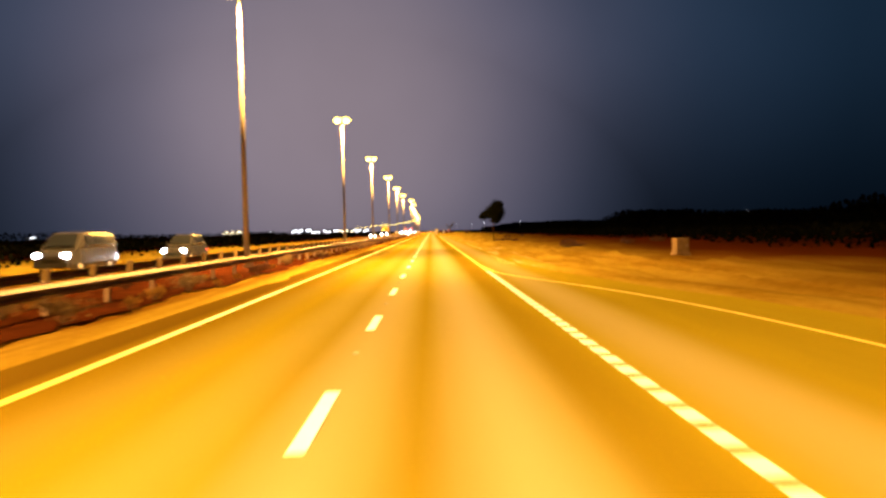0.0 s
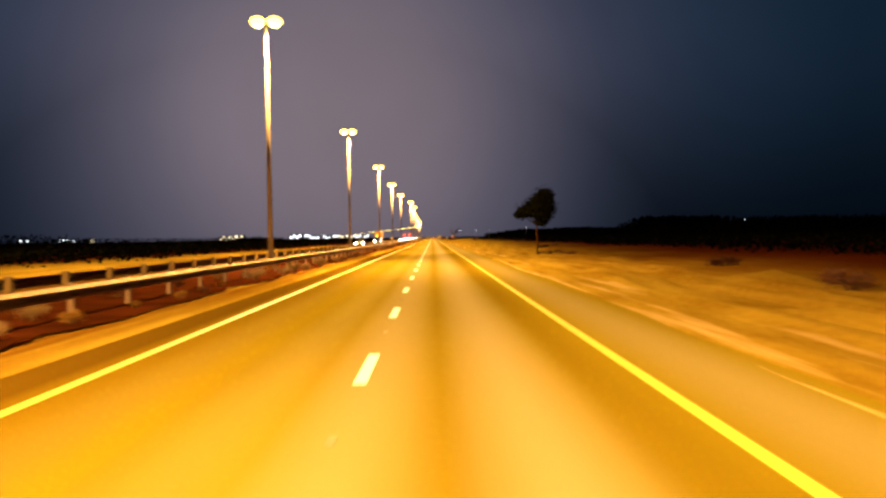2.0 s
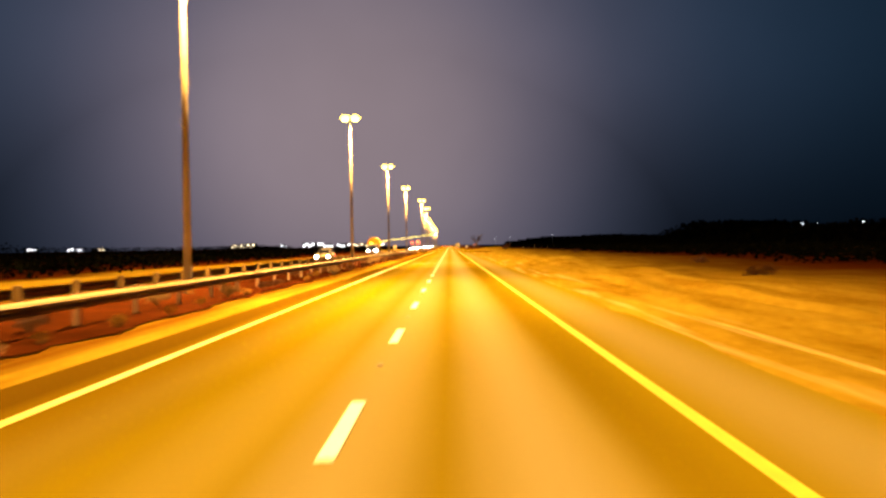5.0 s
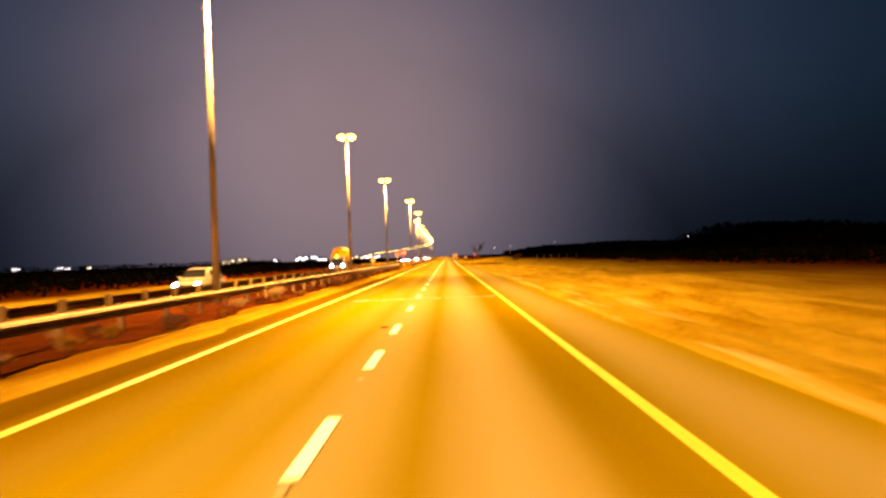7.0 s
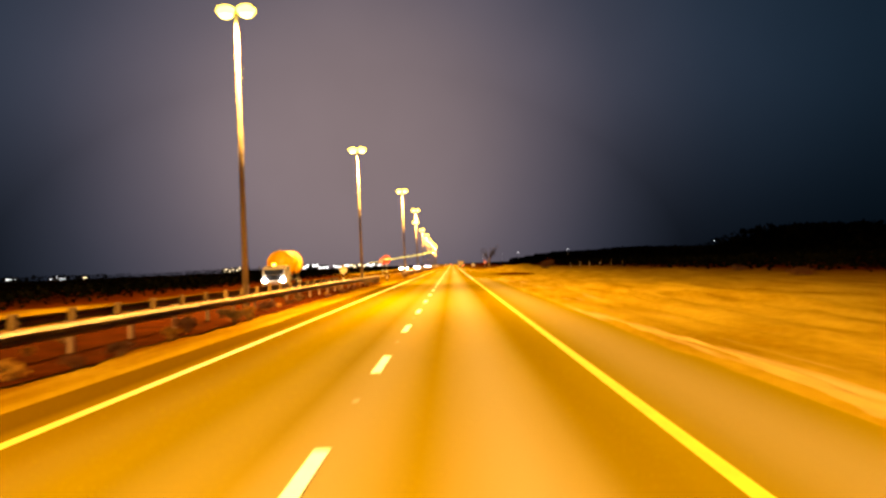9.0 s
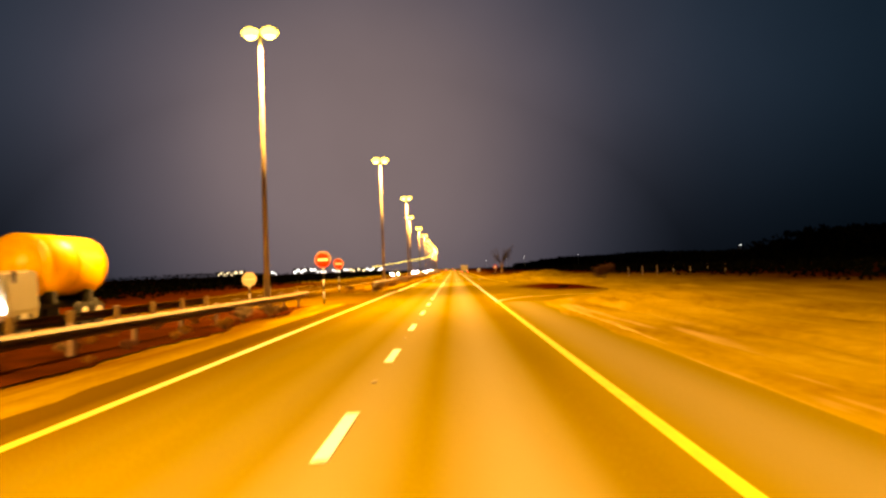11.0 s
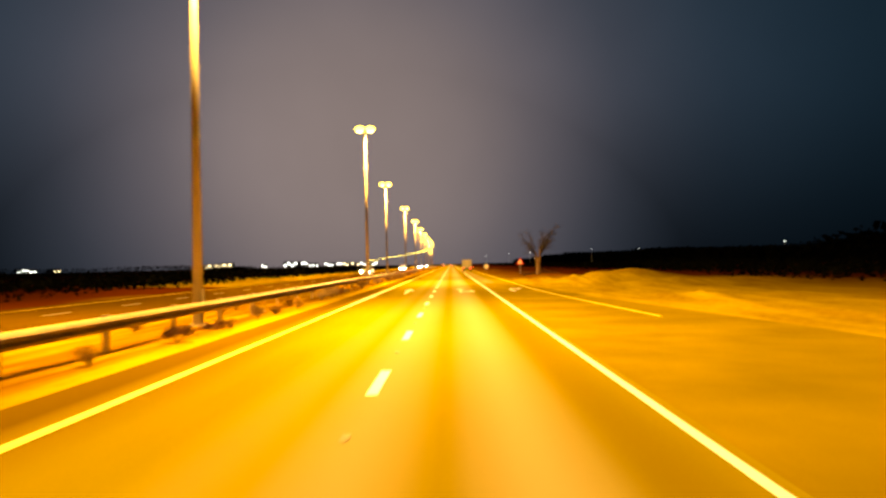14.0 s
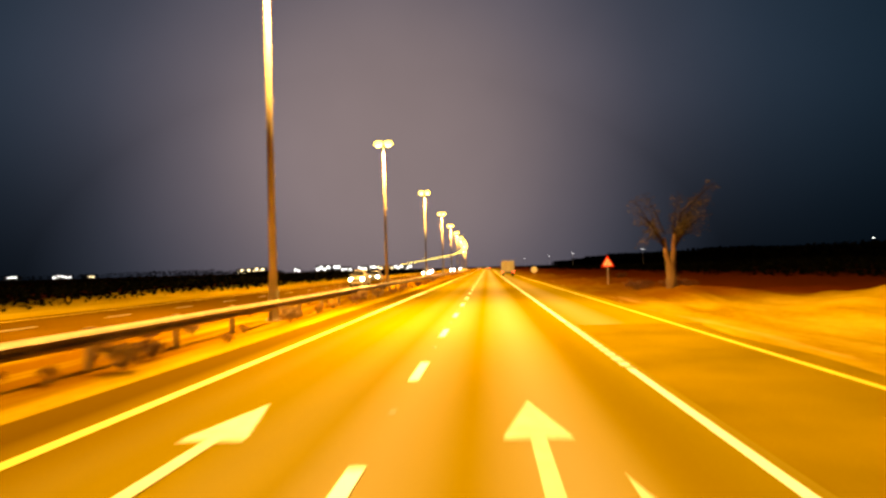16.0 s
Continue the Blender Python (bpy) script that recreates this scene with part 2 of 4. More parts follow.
# pale washed sand along the edge of the asphalt, darker gravel in the median
for a, c, d, e, lo, hi, tint in ((5.3, 5.9, 6.3, 8.6, 0.56, 0.70, (0.44, 0.32, 0.13, 1)), (-12.4, -11.0, -6.0, -4.8, 0.15, 0.55, (0.105, 0.050, 0.003, 1))):
    rise, fall, both, some, much, lay = (n.new("ShaderNodeMapRange"), n.new("ShaderNodeMapRange"), n.new("ShaderNodeMath"), n.new("ShaderNodeMapRange"),
                                         n.new("ShaderNodeMath"), n.new("ShaderNodeMixRGB"))
    rise.inputs["From Min"].default_value, rise.inputs["From Max"].default_value = a, c
    fall.inputs["From Min"].default_value, fall.inputs["From Max"].default_value = e, d
    some.inputs["From Min"].default_value, some.inputs["From Max"].default_value = lo, hi
    both.operation = much.operation = "MULTIPLY"
    l.new(sep.outputs["X"], rise.inputs[0])
    l.new(sep.outputs["X"], fall.inputs[0])
    l.new(streak.outputs["Fac"], some.inputs[0])
    l.new(rise.outputs[0], both.inputs[0])
    l.new(fall.outputs[0], both.inputs[1])
    l.new(both.outputs[0], much.inputs[0])
    l.new(some.outputs[0], much.inputs[1])
    l.new(much.outputs[0], lay.inputs[0])
    l.new(last.outputs[0], lay.inputs[1])
    lay.inputs[2].default_value = tint
    last = lay
l.new(last.outputs[0], b.inputs["Base Color"])
WHITE_PAINT = material("white_road_paint", (0.86, 0.88, 0.92), rough=0.6, spots=0.10, scale=2.5, fine=50.0, bump=0.15)
ARROW_PAINT = material("worn_arrow_paint", (0.60, 0.56, 0.46), rough=0.7, spots=0.22, scale=3.5, fine=50.0, bump=0.15)
WORN_YELLOW = material("worn_yellow_paint", (0.52, 0.43, 0.20), rough=0.7, spots=0.35, scale=4.0, fine=50.0, bump=0.15)
WORN_PAINT = material("worn_white_paint", (0.25, 0.22, 0.14), rough=0.7, spots=0.35, scale=6.0, fine=50.0, bump=0.15)
YELLOW_PAINT = material("yellow_road_paint", (0.72, 0.55, 0.06), rough=0.6, spots=0.14, scale=2.5, fine=50.0, bump=0.15)
STEEL = material("galvanised_steel", (0.46, 0.45, 0.43), rough=0.55, metal=0.4, spots=0.2, scale=1.5, fine=20.0, bump=0.1)
RAIL = material("rail_steel", (0.165, 0.105, 0.03), rough=0.6, metal=0.15, spots=0.25, scale=1.5, fine=20.0, bump=0.1)
RUSTY = material("weathered_steel", (0.23, 0.15, 0.10), rough=0.75, metal=0.2, spots=0.4, scale=2.0, fine=15.0, bump=0.2)
POLE_MAT = material("lamp_post_steel", (0.23, 0.20, 0.15), rough=0.6, metal=0.0, spots=0.15, scale=1.0, fine=12.0, bump=0.1)
GLASS_LIT = material("lit_lamp_glass", (0.9, 0.8, 0.6), rough=0.3, spots=0.02, emit=(1.0, 0.70, 0.075), strength=9.0)
BULB = material("lit_lamp_bulb", (0.9, 0.85, 0.7), rough=0.3, spots=0.02, emit=(1.0, 0.80, 0.17), strength=16.0)
HEADLIGHT = material("lit_headlight", (0.9, 0.9, 0.9), rough=0.2, spots=0.02, emit=(0.92, 0.95, 1.0), strength=280.0)
TAIL_LIGHT = material("lit_tail_light", (0.6, 0.02, 0.02), rough=0.3, spots=0.02, emit=(1.0, 0.06, 0.03), strength=12.0)
AMBER_LIGHT = material("lit_amber_beacon", (0.9, 0.5, 0.05), rough=0.3, spots=0.02, emit=(1.0, 0.5, 0.05), strength=20.0)
WINDOW_LIT = material("lit_window", (0.8, 0.8, 0.8), rough=0.3, spots=0.05, emit=(0.95, 0.97, 1.0), strength=5.0)
WINDOW_WARM = material("lit_window_warm", (0.8, 0.7, 0.5), rough=0.3, spots=0.05, emit=(1.0, 0.78, 0.45), strength=5.0)
CAR_WHITE = material("white_car_paint", (0.28, 0.265, 0.22), rough=0.25, spots=0.05, scale=1.0, bump=0.02, spec=0.6)
CAR_SILVER = material("silver_car_paint", (0.45, 0.46, 0.47), rough=0.3, metal=0.5, spots=0.05, scale=1.0, bump=0.02)
CAR_DARK = material("dark_car_paint", (0.035, 0.033, 0.032), rough=0.25, spots=0.05, scale=1.0, bump=0.02, spec=0.5)
CAR_GLASS = material("dark_car_glass", (0.015, 0.017, 0.02), rough=0.08, spots=0.05, bump=0.0, spec=0.6)
RUBBER = material("tyre_rubber", (0.02, 0.02, 0.02), rough=0.9, spots=0.2, scale=8.0)
ORANGE_TANK = material("orange_tank_paint", (0.80, 0.44, 0.02), rough=0.4, spots=0.18, scale=1.2, bump=0.05)
SIGN_RED = material("red_sign_sheeting", (0.75, 0.015, 0.010), rough=0.4, spots=0.06, scale=4.0, bump=0.02)
SIGN_WHITE = material("white_sign_sheeting", (0.85, 0.84, 0.80), rough=0.4, spots=0.05, scale=4.0, bump=0.02)
SIGN_GREY = material("grey_sign_plate", (0.30, 0.26, 0.20), rough=0.6, metal=0.2, spots=0.15, scale=3.0, bump=0.05)
BLACK_PAINT = material("black_post_paint", (0.02, 0.02, 0.02), rough=0.6, spots=0.2, scale=5.0)
BARK = material("bark", (0.085, 0.048, 0.020), rough=0.95, spots=0.4, scale=6.0, fine=40.0, bump=0.8, stretch=(1, 1, 0.25))
# belt leaves: the unlit night is put into a near-black colour
LEAF_UNLIT = material("unlit_belt_foliage", (0.0025, 0.0028, 0.0015), rough=1.0, spots=0.5, scale=0.5, spec=0.0)
LEAF = material("dark_foliage", (0.008, 0.009, 0.004), rough=1.0, spots=0.5, scale=3.0, spec=0.0)
BARK_DARK = material("dark_bark", (0.014, 0.008, 0.004), rough=0.95, spec=0.0, spots=0.4, scale=6.0, fine=40.0, bump=0.8, stretch=(1, 1, 0.25))
BARK_DUSTY = material("dusty_bark", (0.045, 0.021, 0.003), rough=0.95, spec=0.0, spots=0.4, scale=6.0, fine=40.0, bump=0.8, stretch=(1, 1, 0.25))
LEAF_TAN = material("dusty_foliage", (0.210, 0.115, 0.024), rough=0.95, spots=0.5, scale=4.0, spec=0.0)
LEAF_DIM = material("thin_foliage", (0.030, 0.019, 0.007), rough=0.9, spots=0.5, scale=3.0)
LEAF_DRY = material("dry_foliage", (0.15, 0.095, 0.035), rough=0.9, spots=0.5, scale=3.0)
SCRUB = material("scrub_foliage", (0.062, 0.018, 0.004), rough=0.9, spots=0.5, scale=4.0)
CONCRETE = material("pale_concrete", (0.20, 0.125, 0.05), rough=0.9, spots=0.25, scale=3.0, fine=30.0)
FAR_WALL = material("far_wall", (0.30, 0.28, 0.25), rough=0.9, spots=0.15, scale=0.2, fine=2.0)


# ================= mesh tools =================
def mesh_object(name, bm, mat, parent=None, smooth=False):
    me = bpy.data.meshes.new(name)
    bm.normal_update()
    bm.to_mesh(me)
    bm.free()
    me.materials.append(mat)
    if smooth:
        for f in me.polygons:
            f.use_smooth = True
    ob = new(name, me)
    if parent:
        ob.parent = parent
    return ob


def part(name, bm, mat, parent, label="", smooth=False):
    ob = mesh_object(name, bm, mat, parent, smooth)
    return tagged(ob, label) if label else ob


def add_box(bm, cx, cy, cz, sx, sy, sz, bevel=0.0, turn=None):
    m = Matrix.Translation((cx, cy, cz)) @ (turn or Matrix.Identity(4)) @ Matrix.Diagonal((sx, sy, sz, 1))
    r = bmesh.ops.create_cube(bm, size=1, matrix=m)
    if bevel:
        es = list({e for v in r["verts"] for e in v.link_edges})
        bmesh.ops.bevel(bm, geom=es, offset=bevel, segments=2, affect="EDGES", profile=0.6)


def add_tube(bm, a, b, ra, rb, seg=10, cap=True):
    a, b = Vector(a), Vector(b)
    d = b - a
    m = Matrix.Translation((a + b) / 2) @ d.to_track_quat("Z", "Y").to_matrix().to_4x4()
    bmesh.ops.create_cone(bm, cap_ends=cap, segments=seg, radius1=ra, radius2=rb, depth=d.length, matrix=m)


def box(*a, **k):
    bm = bmesh.new()
    add_box(bm, *a, **k)
    return bm


def tube(*a, **k):
    bm = bmesh.new()
    add_tube(bm, *a, **k)
    return bm


def strip(left, right, ys, z, bent=True):
    """A ribbon along the road between two sideways places, each a number or a function of the distance along."""
    bm = bmesh.new()
    rows = []
    for y in ys:
        s = bend(y) if bent else 0
        xl = left(y) if callable(left) else left
        xr = right(y) if callable(right) else right
        rows.append((bm.verts.new((xl + s, y, z)), bm.verts.new((xr + s, y, z))))
    for a, b in zip(rows, rows[1:]):
        bm.faces.new((a[0], a[1], b[1], b[0]))
    return bm


def steps(a, b, d):
    n = max(1, round((b - a) / d))
    return [a + (b - a) * i / n for i in range(n + 1)]


def flat(points, z):
    bm = bmesh.new()
    bm.faces.new([bm.verts.new((x, y, z)) for x, y in points])
    bmesh.ops.triangulate(bm, faces=bm.faces[:])
    return bm


# ================= ground =================
def smooth01(t):
    t = max(0.0, min(1.0, t))
    return t * t * (3 - 2 * t)


def dune(x, y):
    v = 0.0
    far = smooth01((x - 8) / 14)
    v += far * (0.22 * noise.noise((x * 0.06, y * 0.035, 3.1)) + 0.06)
    v += smooth01((x - 6.3) / 3) * 0.10 * noise.noise((x * 0.35, y * 0.22, 7.7))
    v += 0.05 * smooth01((x - 6.3) / 2) * noise.noise((x * 0.9, y * 0.5, 1.3))
    # wheel ruts and blown ridges that follow the road
    near = smooth01((x - 6.4) / 1.5) * (1 - 0.8 * smooth01((x - 14) / 8))
    q = 1 - abs(noise.noise((x * 0.9 + 1.6 * noise.noise((0, y * 0.025, 2)), y * 0.05, 6.6)))
    v += near * (0.22 * q ** 6 - 0.04)
    q = 1 - abs(noise.noise((x * 0.55, y * 0.11 + 0.4 * noise.noise((x * 0.2, y * 0.1, 5)), 2.6)))
    v += near * 0.16 * q ** 9
    # sand heaps past the side road
    for hx, hy, rx, ry, h in ((15.0, 351, 3.6, 4.5, 0.75), (19, 357, 4.5, 5, 0.85), (12.6, 368, 3.4, 6, 0.45), (24, 345, 6, 5, 0.30), (30, 322, 9, 9, 0.25), (17.0, 340, 3.0, 3.5, 0.45)):
        q = ((x - hx) / rx) ** 2 + ((y - hy) / ry) ** 2
        if q < 4:
            v += h * math.exp(-1.5 * q)
    return v


def ground_height(x, y):
    s = bend(y)
    x0 = x - s
    n1 = 0.45 * noise.noise((x0 * 0.4, y * 0.16, 0.5)) + 0.25 * noise.noise((x0 * 0.9, y * 0.45, 3.5))
    re = right_edge(y)
    if x0 > re - 0.6:
        d = x0 - re + n1
        h = -0.06 + 0.085 * smooth01((d + 0.5) / 1.0)
        if y < 900:
            h += dune(x0, y) * smooth01((x0 - re - 0.4) / 2.5)
        # low berm of blown sand along the asphalt's edge, and wheel ruts outside it
        h += (0.05 + 0.05 * noise.noise((0, y * 0.09, 8.8))) * math.exp(-((d - 0.9) / 0.4) ** 2)
        if 290 > y or y > 352:
            c = re + 3.3 + 1.1 * noise.noise((0, y * 0.012, 4.2))
            for side in (-0.85, 0.85):
                q = (x0 - c - side) / 0.30
                if abs(q) < 3:
                    h += 0.075 * (math.exp(-(abs(q) - 1.3) ** 2 * 3) - 1.2 * math.exp(-q * q)) * smooth01(0.5 + 1.6 * noise.noise((side, y * 0.03, 1.1)))
    elif x0 > X_ASPH_L + 0.6:
        h = -0.06
    elif x0 > OPP_R - 0.4:
        cross = smooth01((y - 266) / 3) * smooth01((289 - y) / 3)
        d = X_ASPH_L - x0 + n1
        h = -0.06 + 0.085 * smooth01((d + 0.5) / 1.0) + 0.05 * noise.noise((x0 * 0.7, y * 0.4, 2.2)) * smooth01((d - 0.5) / 1.0)
        d2 = x0 - OPP_R + n1
        h = min(h, -0.06 + 0.085 * smooth01((d2 + 0.3) / 0.8) + 0.05)
        h = h * (1 - cross) + -0.06 * cross
    elif x0 > OPP_L + 0.4:
        h = -0.06
    else:
        d = OPP_L - x0 + n1
        h = -0.06 + 0.085 * smooth01((d + 0.5) / 1.0) + smooth01((d - 1) / 20) * (0.5 * noise.noise((x0 * 0.05, y * 0.03, 9.1)) + 0.1)
    return h


def axis(points):
    out = []
    for a, b, d in points:
        out += steps(a, b, d)[:-1]
    out.append(points[-1][1])
    return out


GX = axis([(-3000, -300, 450), (-300, -60, 20), (-60, -22, 3.0), (-22, -12, 0.8), (-12, -4, 0.4), (-4, 5, 4.5), (5, 13, 0.28), (13, 34, 0.9), (34, 90, 4), (90, 300, 25), (300, 3000, 450)])
GY = axis([(-1500, -60, 240), (-60, -4, 4), (-4, 60, 1.1), (60, 250, 1.5), (250, 400, 1.0), (400, 560, 4), (560, 1200, 16), (1200, 2600, 70), (2600, 4900, 460)])
bm = bmesh.new()
grid = [[bm.verts.new((x + bend(y) * (abs(x) < 320), y, ground_height(x + bend(y), y))) for x in GX] for y in GY]
for ra, rb in zip(grid, grid[1:]):
    for i in range(len(GX) - 1):
        bm.faces.new((ra[i], ra[i + 1], rb[i + 1], rb[i]))
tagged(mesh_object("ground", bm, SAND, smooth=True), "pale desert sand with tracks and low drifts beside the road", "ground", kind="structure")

ALONG = axis([(-60, 680, 8), (680, 2600, 20)])
tagged(mesh_object("road", strip(X_ASPH_L, lambda y: min(right_edge(y), 7.6) if y < 262 or y > 351 else X_ASPH_R + 1.2, axis([(-60, 400, 2), (400, 680, 8), (680, 2600, 20)]), 0.0), ASPHALT),
       "two-lane asphalt carriageway with headlight sheen painted along pale wheel paths", "road", kind="structure")
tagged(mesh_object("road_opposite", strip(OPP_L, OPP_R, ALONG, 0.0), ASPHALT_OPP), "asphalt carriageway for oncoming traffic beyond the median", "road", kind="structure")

# slip road tail, side-road mouth and the median crossover
tagged(mesh_object("road_slip", strip(5.0, lambda y: right_edge(y) + 0.5, steps(-60, 44, 2), -0.006), ASPHALT), "asphalt slip road merging from the side", "road", kind="structure")
bm = strip(3.9, lambda y: right_edge(y) + 0.2, steps(262.5, 352, 1.5), 0.004)
tagged(mesh_object("road_side_mouth", bm, ASPHALT_MOUTH), "asphalt with a large dark stain at the side-road mouth", "road", kind="structure")
CROSSING = material("asphalt_sandy", (0.120, 0.074, 0.003), rough=0.85, spots=0.3, scale=0.4, fine=40.0, bump=0.3, spec=0.0)
bm = flat([(-3.95, 267.2), (-3.95, 287.6), (-6.2, 288.2), (-9.4, 287.0), (-9.8, 269.0), (-6.6, 266.8)], 0.003)
tagged(mesh_object("road_crossover", bm, CROSSING), "sandy asphalt crossover through a gap in the median", "road", kind="structure")
bm = flat([(-9.2, 268.0), (-9.2, 288.0), (OPP_R + 0.004, 289), (OPP_R + 0.004, 267)], -0.004)
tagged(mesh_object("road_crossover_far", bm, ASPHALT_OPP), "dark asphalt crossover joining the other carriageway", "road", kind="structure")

# dark soil strip under the median guardrail
tagged(mesh_object("ground_verge", strip(lambda y: -11.3, lambda y: -6.40 + 0.55 * noise.noise((0, y * 0.22, 5)) + 0.45 * noise.noise((3, y * 1.1, 2)), steps(-60, 264, 0.5), 0.075), SOIL), "dark soil and litter under the guardrail", "verge", kind="structure")

# low ridges of pale blown sand along the asphalt's edge
PALE_SAND = material("pale_sand", (0.34, 0.255, 0.075), rough=0.95, spots=0.25, scale=2.5, fine=20.0, bump=0.6, spec=0.0, stretch=(1.5, 0.3, 1.0))


def sand_ridge(x, ya, yb, width, seed):
    bm = bmesh.new()
    rows = []
    for y in steps(ya, yb, 0.5):
        ends = smooth01((y - ya) / 4) * smooth01((yb - y) / 4)
        w = width * ends * (0.35 + 0.9 * noise.noise((seed, y * 0.4, 0.2)) + 0.5 * noise.noise((seed, y * 1.7, 4.2)))
        c = x + 0.20 * noise.noise((seed, y * 0.12, 7.0)) + 0.06 * noise.noise((seed, y * 0.8, 3.0))
        w = max(0.012, w)
        rows.append([bm.verts.new((c + a * w, y, max(0.0, ground_height(c + a * w, y)) + h)) for a, h in ((-0.5, 0.003), (-0.15, 0.035 * ends + 0.008), (0.2, 0.030 * ends + 0.008), (0.5, 0.003))])
    for a, b in zip(rows, rows[1:]):
        for i in range(3):
            bm.faces.new((a[i], a[i + 1], b[i + 1], b[i]))
    return tagged(mesh_object("sand_ridge", bm, PALE_SAND, smooth=True), "low ridge of pale blown sand along the asphalt edge", "sand ridge", kind="structure")


for n, (x, ya, yb, width) in enumerate(((5.85, 60, 94, 0.26), (5.45, 33, 49, 0.70), (5.05, 34, 41, 0.30), (6.55, 137, 151, 0.55), (6.12, 176, 206, 0.50), (6.05, 241, 256, 0.40), (6.9, 98, 118, 0.35))):
    sand_ridge(x, ya, yb, width, 1.7 + 3.1 * n)

# ================= road markings =================
Z_PAINT = 0.010


def line_thing(name, label, mat, x, w, ya, yb, d=8.0, lift=0.0):
    return tagged(mesh_object(name, strip(lambda y: (x(y) if callable(x) else x) - w / 2, lambda y: (x(y) if callable(x) else x) + w / 2, steps(ya, yb, d), Z_PAINT + lift), mat),
                  label, "road marking", kind="structure")


line_thing("trim_left_line", "solid yellow edge line on asphalt", YELLOW_PAINT, X_LEFT, 0.175, -60, 267.4)
line_thing("trim_left_line_crossing", "worn pale edge line across the median opening", WORN_YELLOW, X_LEFT, 0.18, 267.5, 287.2)
line_thing("trim_left_line_far", "solid yellow edge line on asphalt", YELLOW_PAINT, lambda y: X_LEFT + 0.15, 0.20, 287.6, 2400, 16)
line_thing("trim_right_line", "solid yellow edge line on asphalt", YELLOW_PAINT, X_RIGHT, 0.175, 29.4, 262.2)
line_thing("trim_right_line_side", "solid white line beside the extra lane", WHITE_PAINT, X_RIGHT + 0.05, 0.13, 285.6, 343.0)
line_thing("trim_right_line_beyond", "solid white line along the extra lane", WHITE_PAINT, X_RIGHT + 0.05, 0.15, 353.0, 460.0)
line_thing("trim_right_line_far", "solid yellow edge line on asphalt", YELLOW_PAINT, X_RIGHT, 0.20, 460.0, 2400, 16)
line_thing("trim_slip_edge", "yellow edge line of the slip road curving in", YELLOW_PAINT,
           lambda y: X_RIGHT + 0.22 * smooth01((35.0 - y) / 5) + 4.1 * (1 - math.exp(-(max(0, 29.3 - y) / 11.0) ** 1.7)), 0.12, -60, 35.0, 1.0, 0.004)
line_thing("trim_extra_lane_edge", "yellow edge line of the extra lane", YELLOW_PAINT, lambda y: 6.7 + 1.2 * (max(0.0, 338 - y) / 27) ** 1.5, 0.15, 311.0, 470.0, 1.5)

# thin edge line turning into the median opening
bm = bmesh.new()
prev = None
for i in range(15):
    f = i / 14
    px, py = X_LEFT - 4.6 * f, 287.45 - 2.1 * math.sin(f * math.pi / 2) * (1 - 0.15 * f)
    q = (bm.verts.new((px, py - 0.07, Z_PAINT + 0.004)), bm.verts.new((px, py + 0.07, Z_PAINT + 0.004)))
    if prev:
        bm.faces.new((prev[0], prev[1], q[1], q[0]))
    prev = q
bmesh.ops.recalc_face_normals(bm, faces=bm.faces[:])
tagged(mesh_object("trim_crossover_line", bm, WORN_YELLOW), "thin worn edge line turning into the median opening", "road marking", kind="structure")

# curved edge line into the side road
bm = bmesh.new()
prev = None
for i in range(26):
    f = i / 25
    a = min(1.0, f / 0.7) * math.pi / 2
    px, py = 3.62 + 5.3 * (1 - math.cos(a)), 261.9 + 7.2 * math.sin(a)
    if f > 0.7:
        px, py = px + (f - 0.7) / 0.3 * 16, py + (f - 0.7) / 0.3 * 1.5
    ca, sa = 0.105 * math.cos(a), 0.105 * math.sin(a)
    q = (bm.verts.new((px + ca, py - sa, Z_PAINT + 0.004)), bm.verts.new((px - ca, py + sa, Z_PAINT + 0.004)))
    if prev:
        bm.faces.new((prev[0], q[0], q[1], prev[1]))
    prev = q
tagged(mesh_object("trim_side_road_line", bm, WORN_YELLOW), "curved yellow edge line turning into the side road", "road marking", kind="structure")

# lane dashes, each a piece of its own
lane_line = tagged(new("lane_line"), "white dashed line between the two lanes", "road marking", kind="structure")


def dash_mesh(length, w=0.17):
    bm = bmesh.new()
    add_box(bm, 0, length / 2, 0.004, w, length, 0.010)
    me = bpy.data.meshes.new("dash")
    bm.to_mesh(me)
    bm.free()
    me.materials.append(WHITE_PAINT)
    return me


DASH, SHORT = dash_mesh(2.25), dash_mesh(1.7)
spots = [(-2.91 + 7.311 * k, DASH) for k in range(-3, 21)] + [(-1.41 + 7.311 * k, DASH) for k in range(23, 36) if -1.41 + 7.311 * k < 257]
spots += [(148.4, DASH), (154.2, DASH), (159.6, DASH), (261.7, DASH), (268.6, DASH), (274.3, SHORT), (278.3, SHORT)]
spots += [(283.56 + 7.311 * k, DASH) for k in range(0, 75)]
for y, me in spots:
    o = new("dash", me)
    o.parent, o.location = lane_line, (bend(y), y, 0.006)
# small reflective studs half way between the dashes
STUD = bpy.data.meshes.new("road_stud")
bm = bmesh.new()
add_box(bm, 0, 0, 0.010, 0.085, 0.16, 0.020, bevel=0.006)
bm.to_mesh(STUD)
bm.free()
STUD.materials.append(WORN_PAINT)
for y, me in spots:
    if y < 400:
        o = new("road_stud", STUD)
        o.parent, o.location = lane_line, (0, y + (4.8 if me is DASH else 2.6), 0.006)

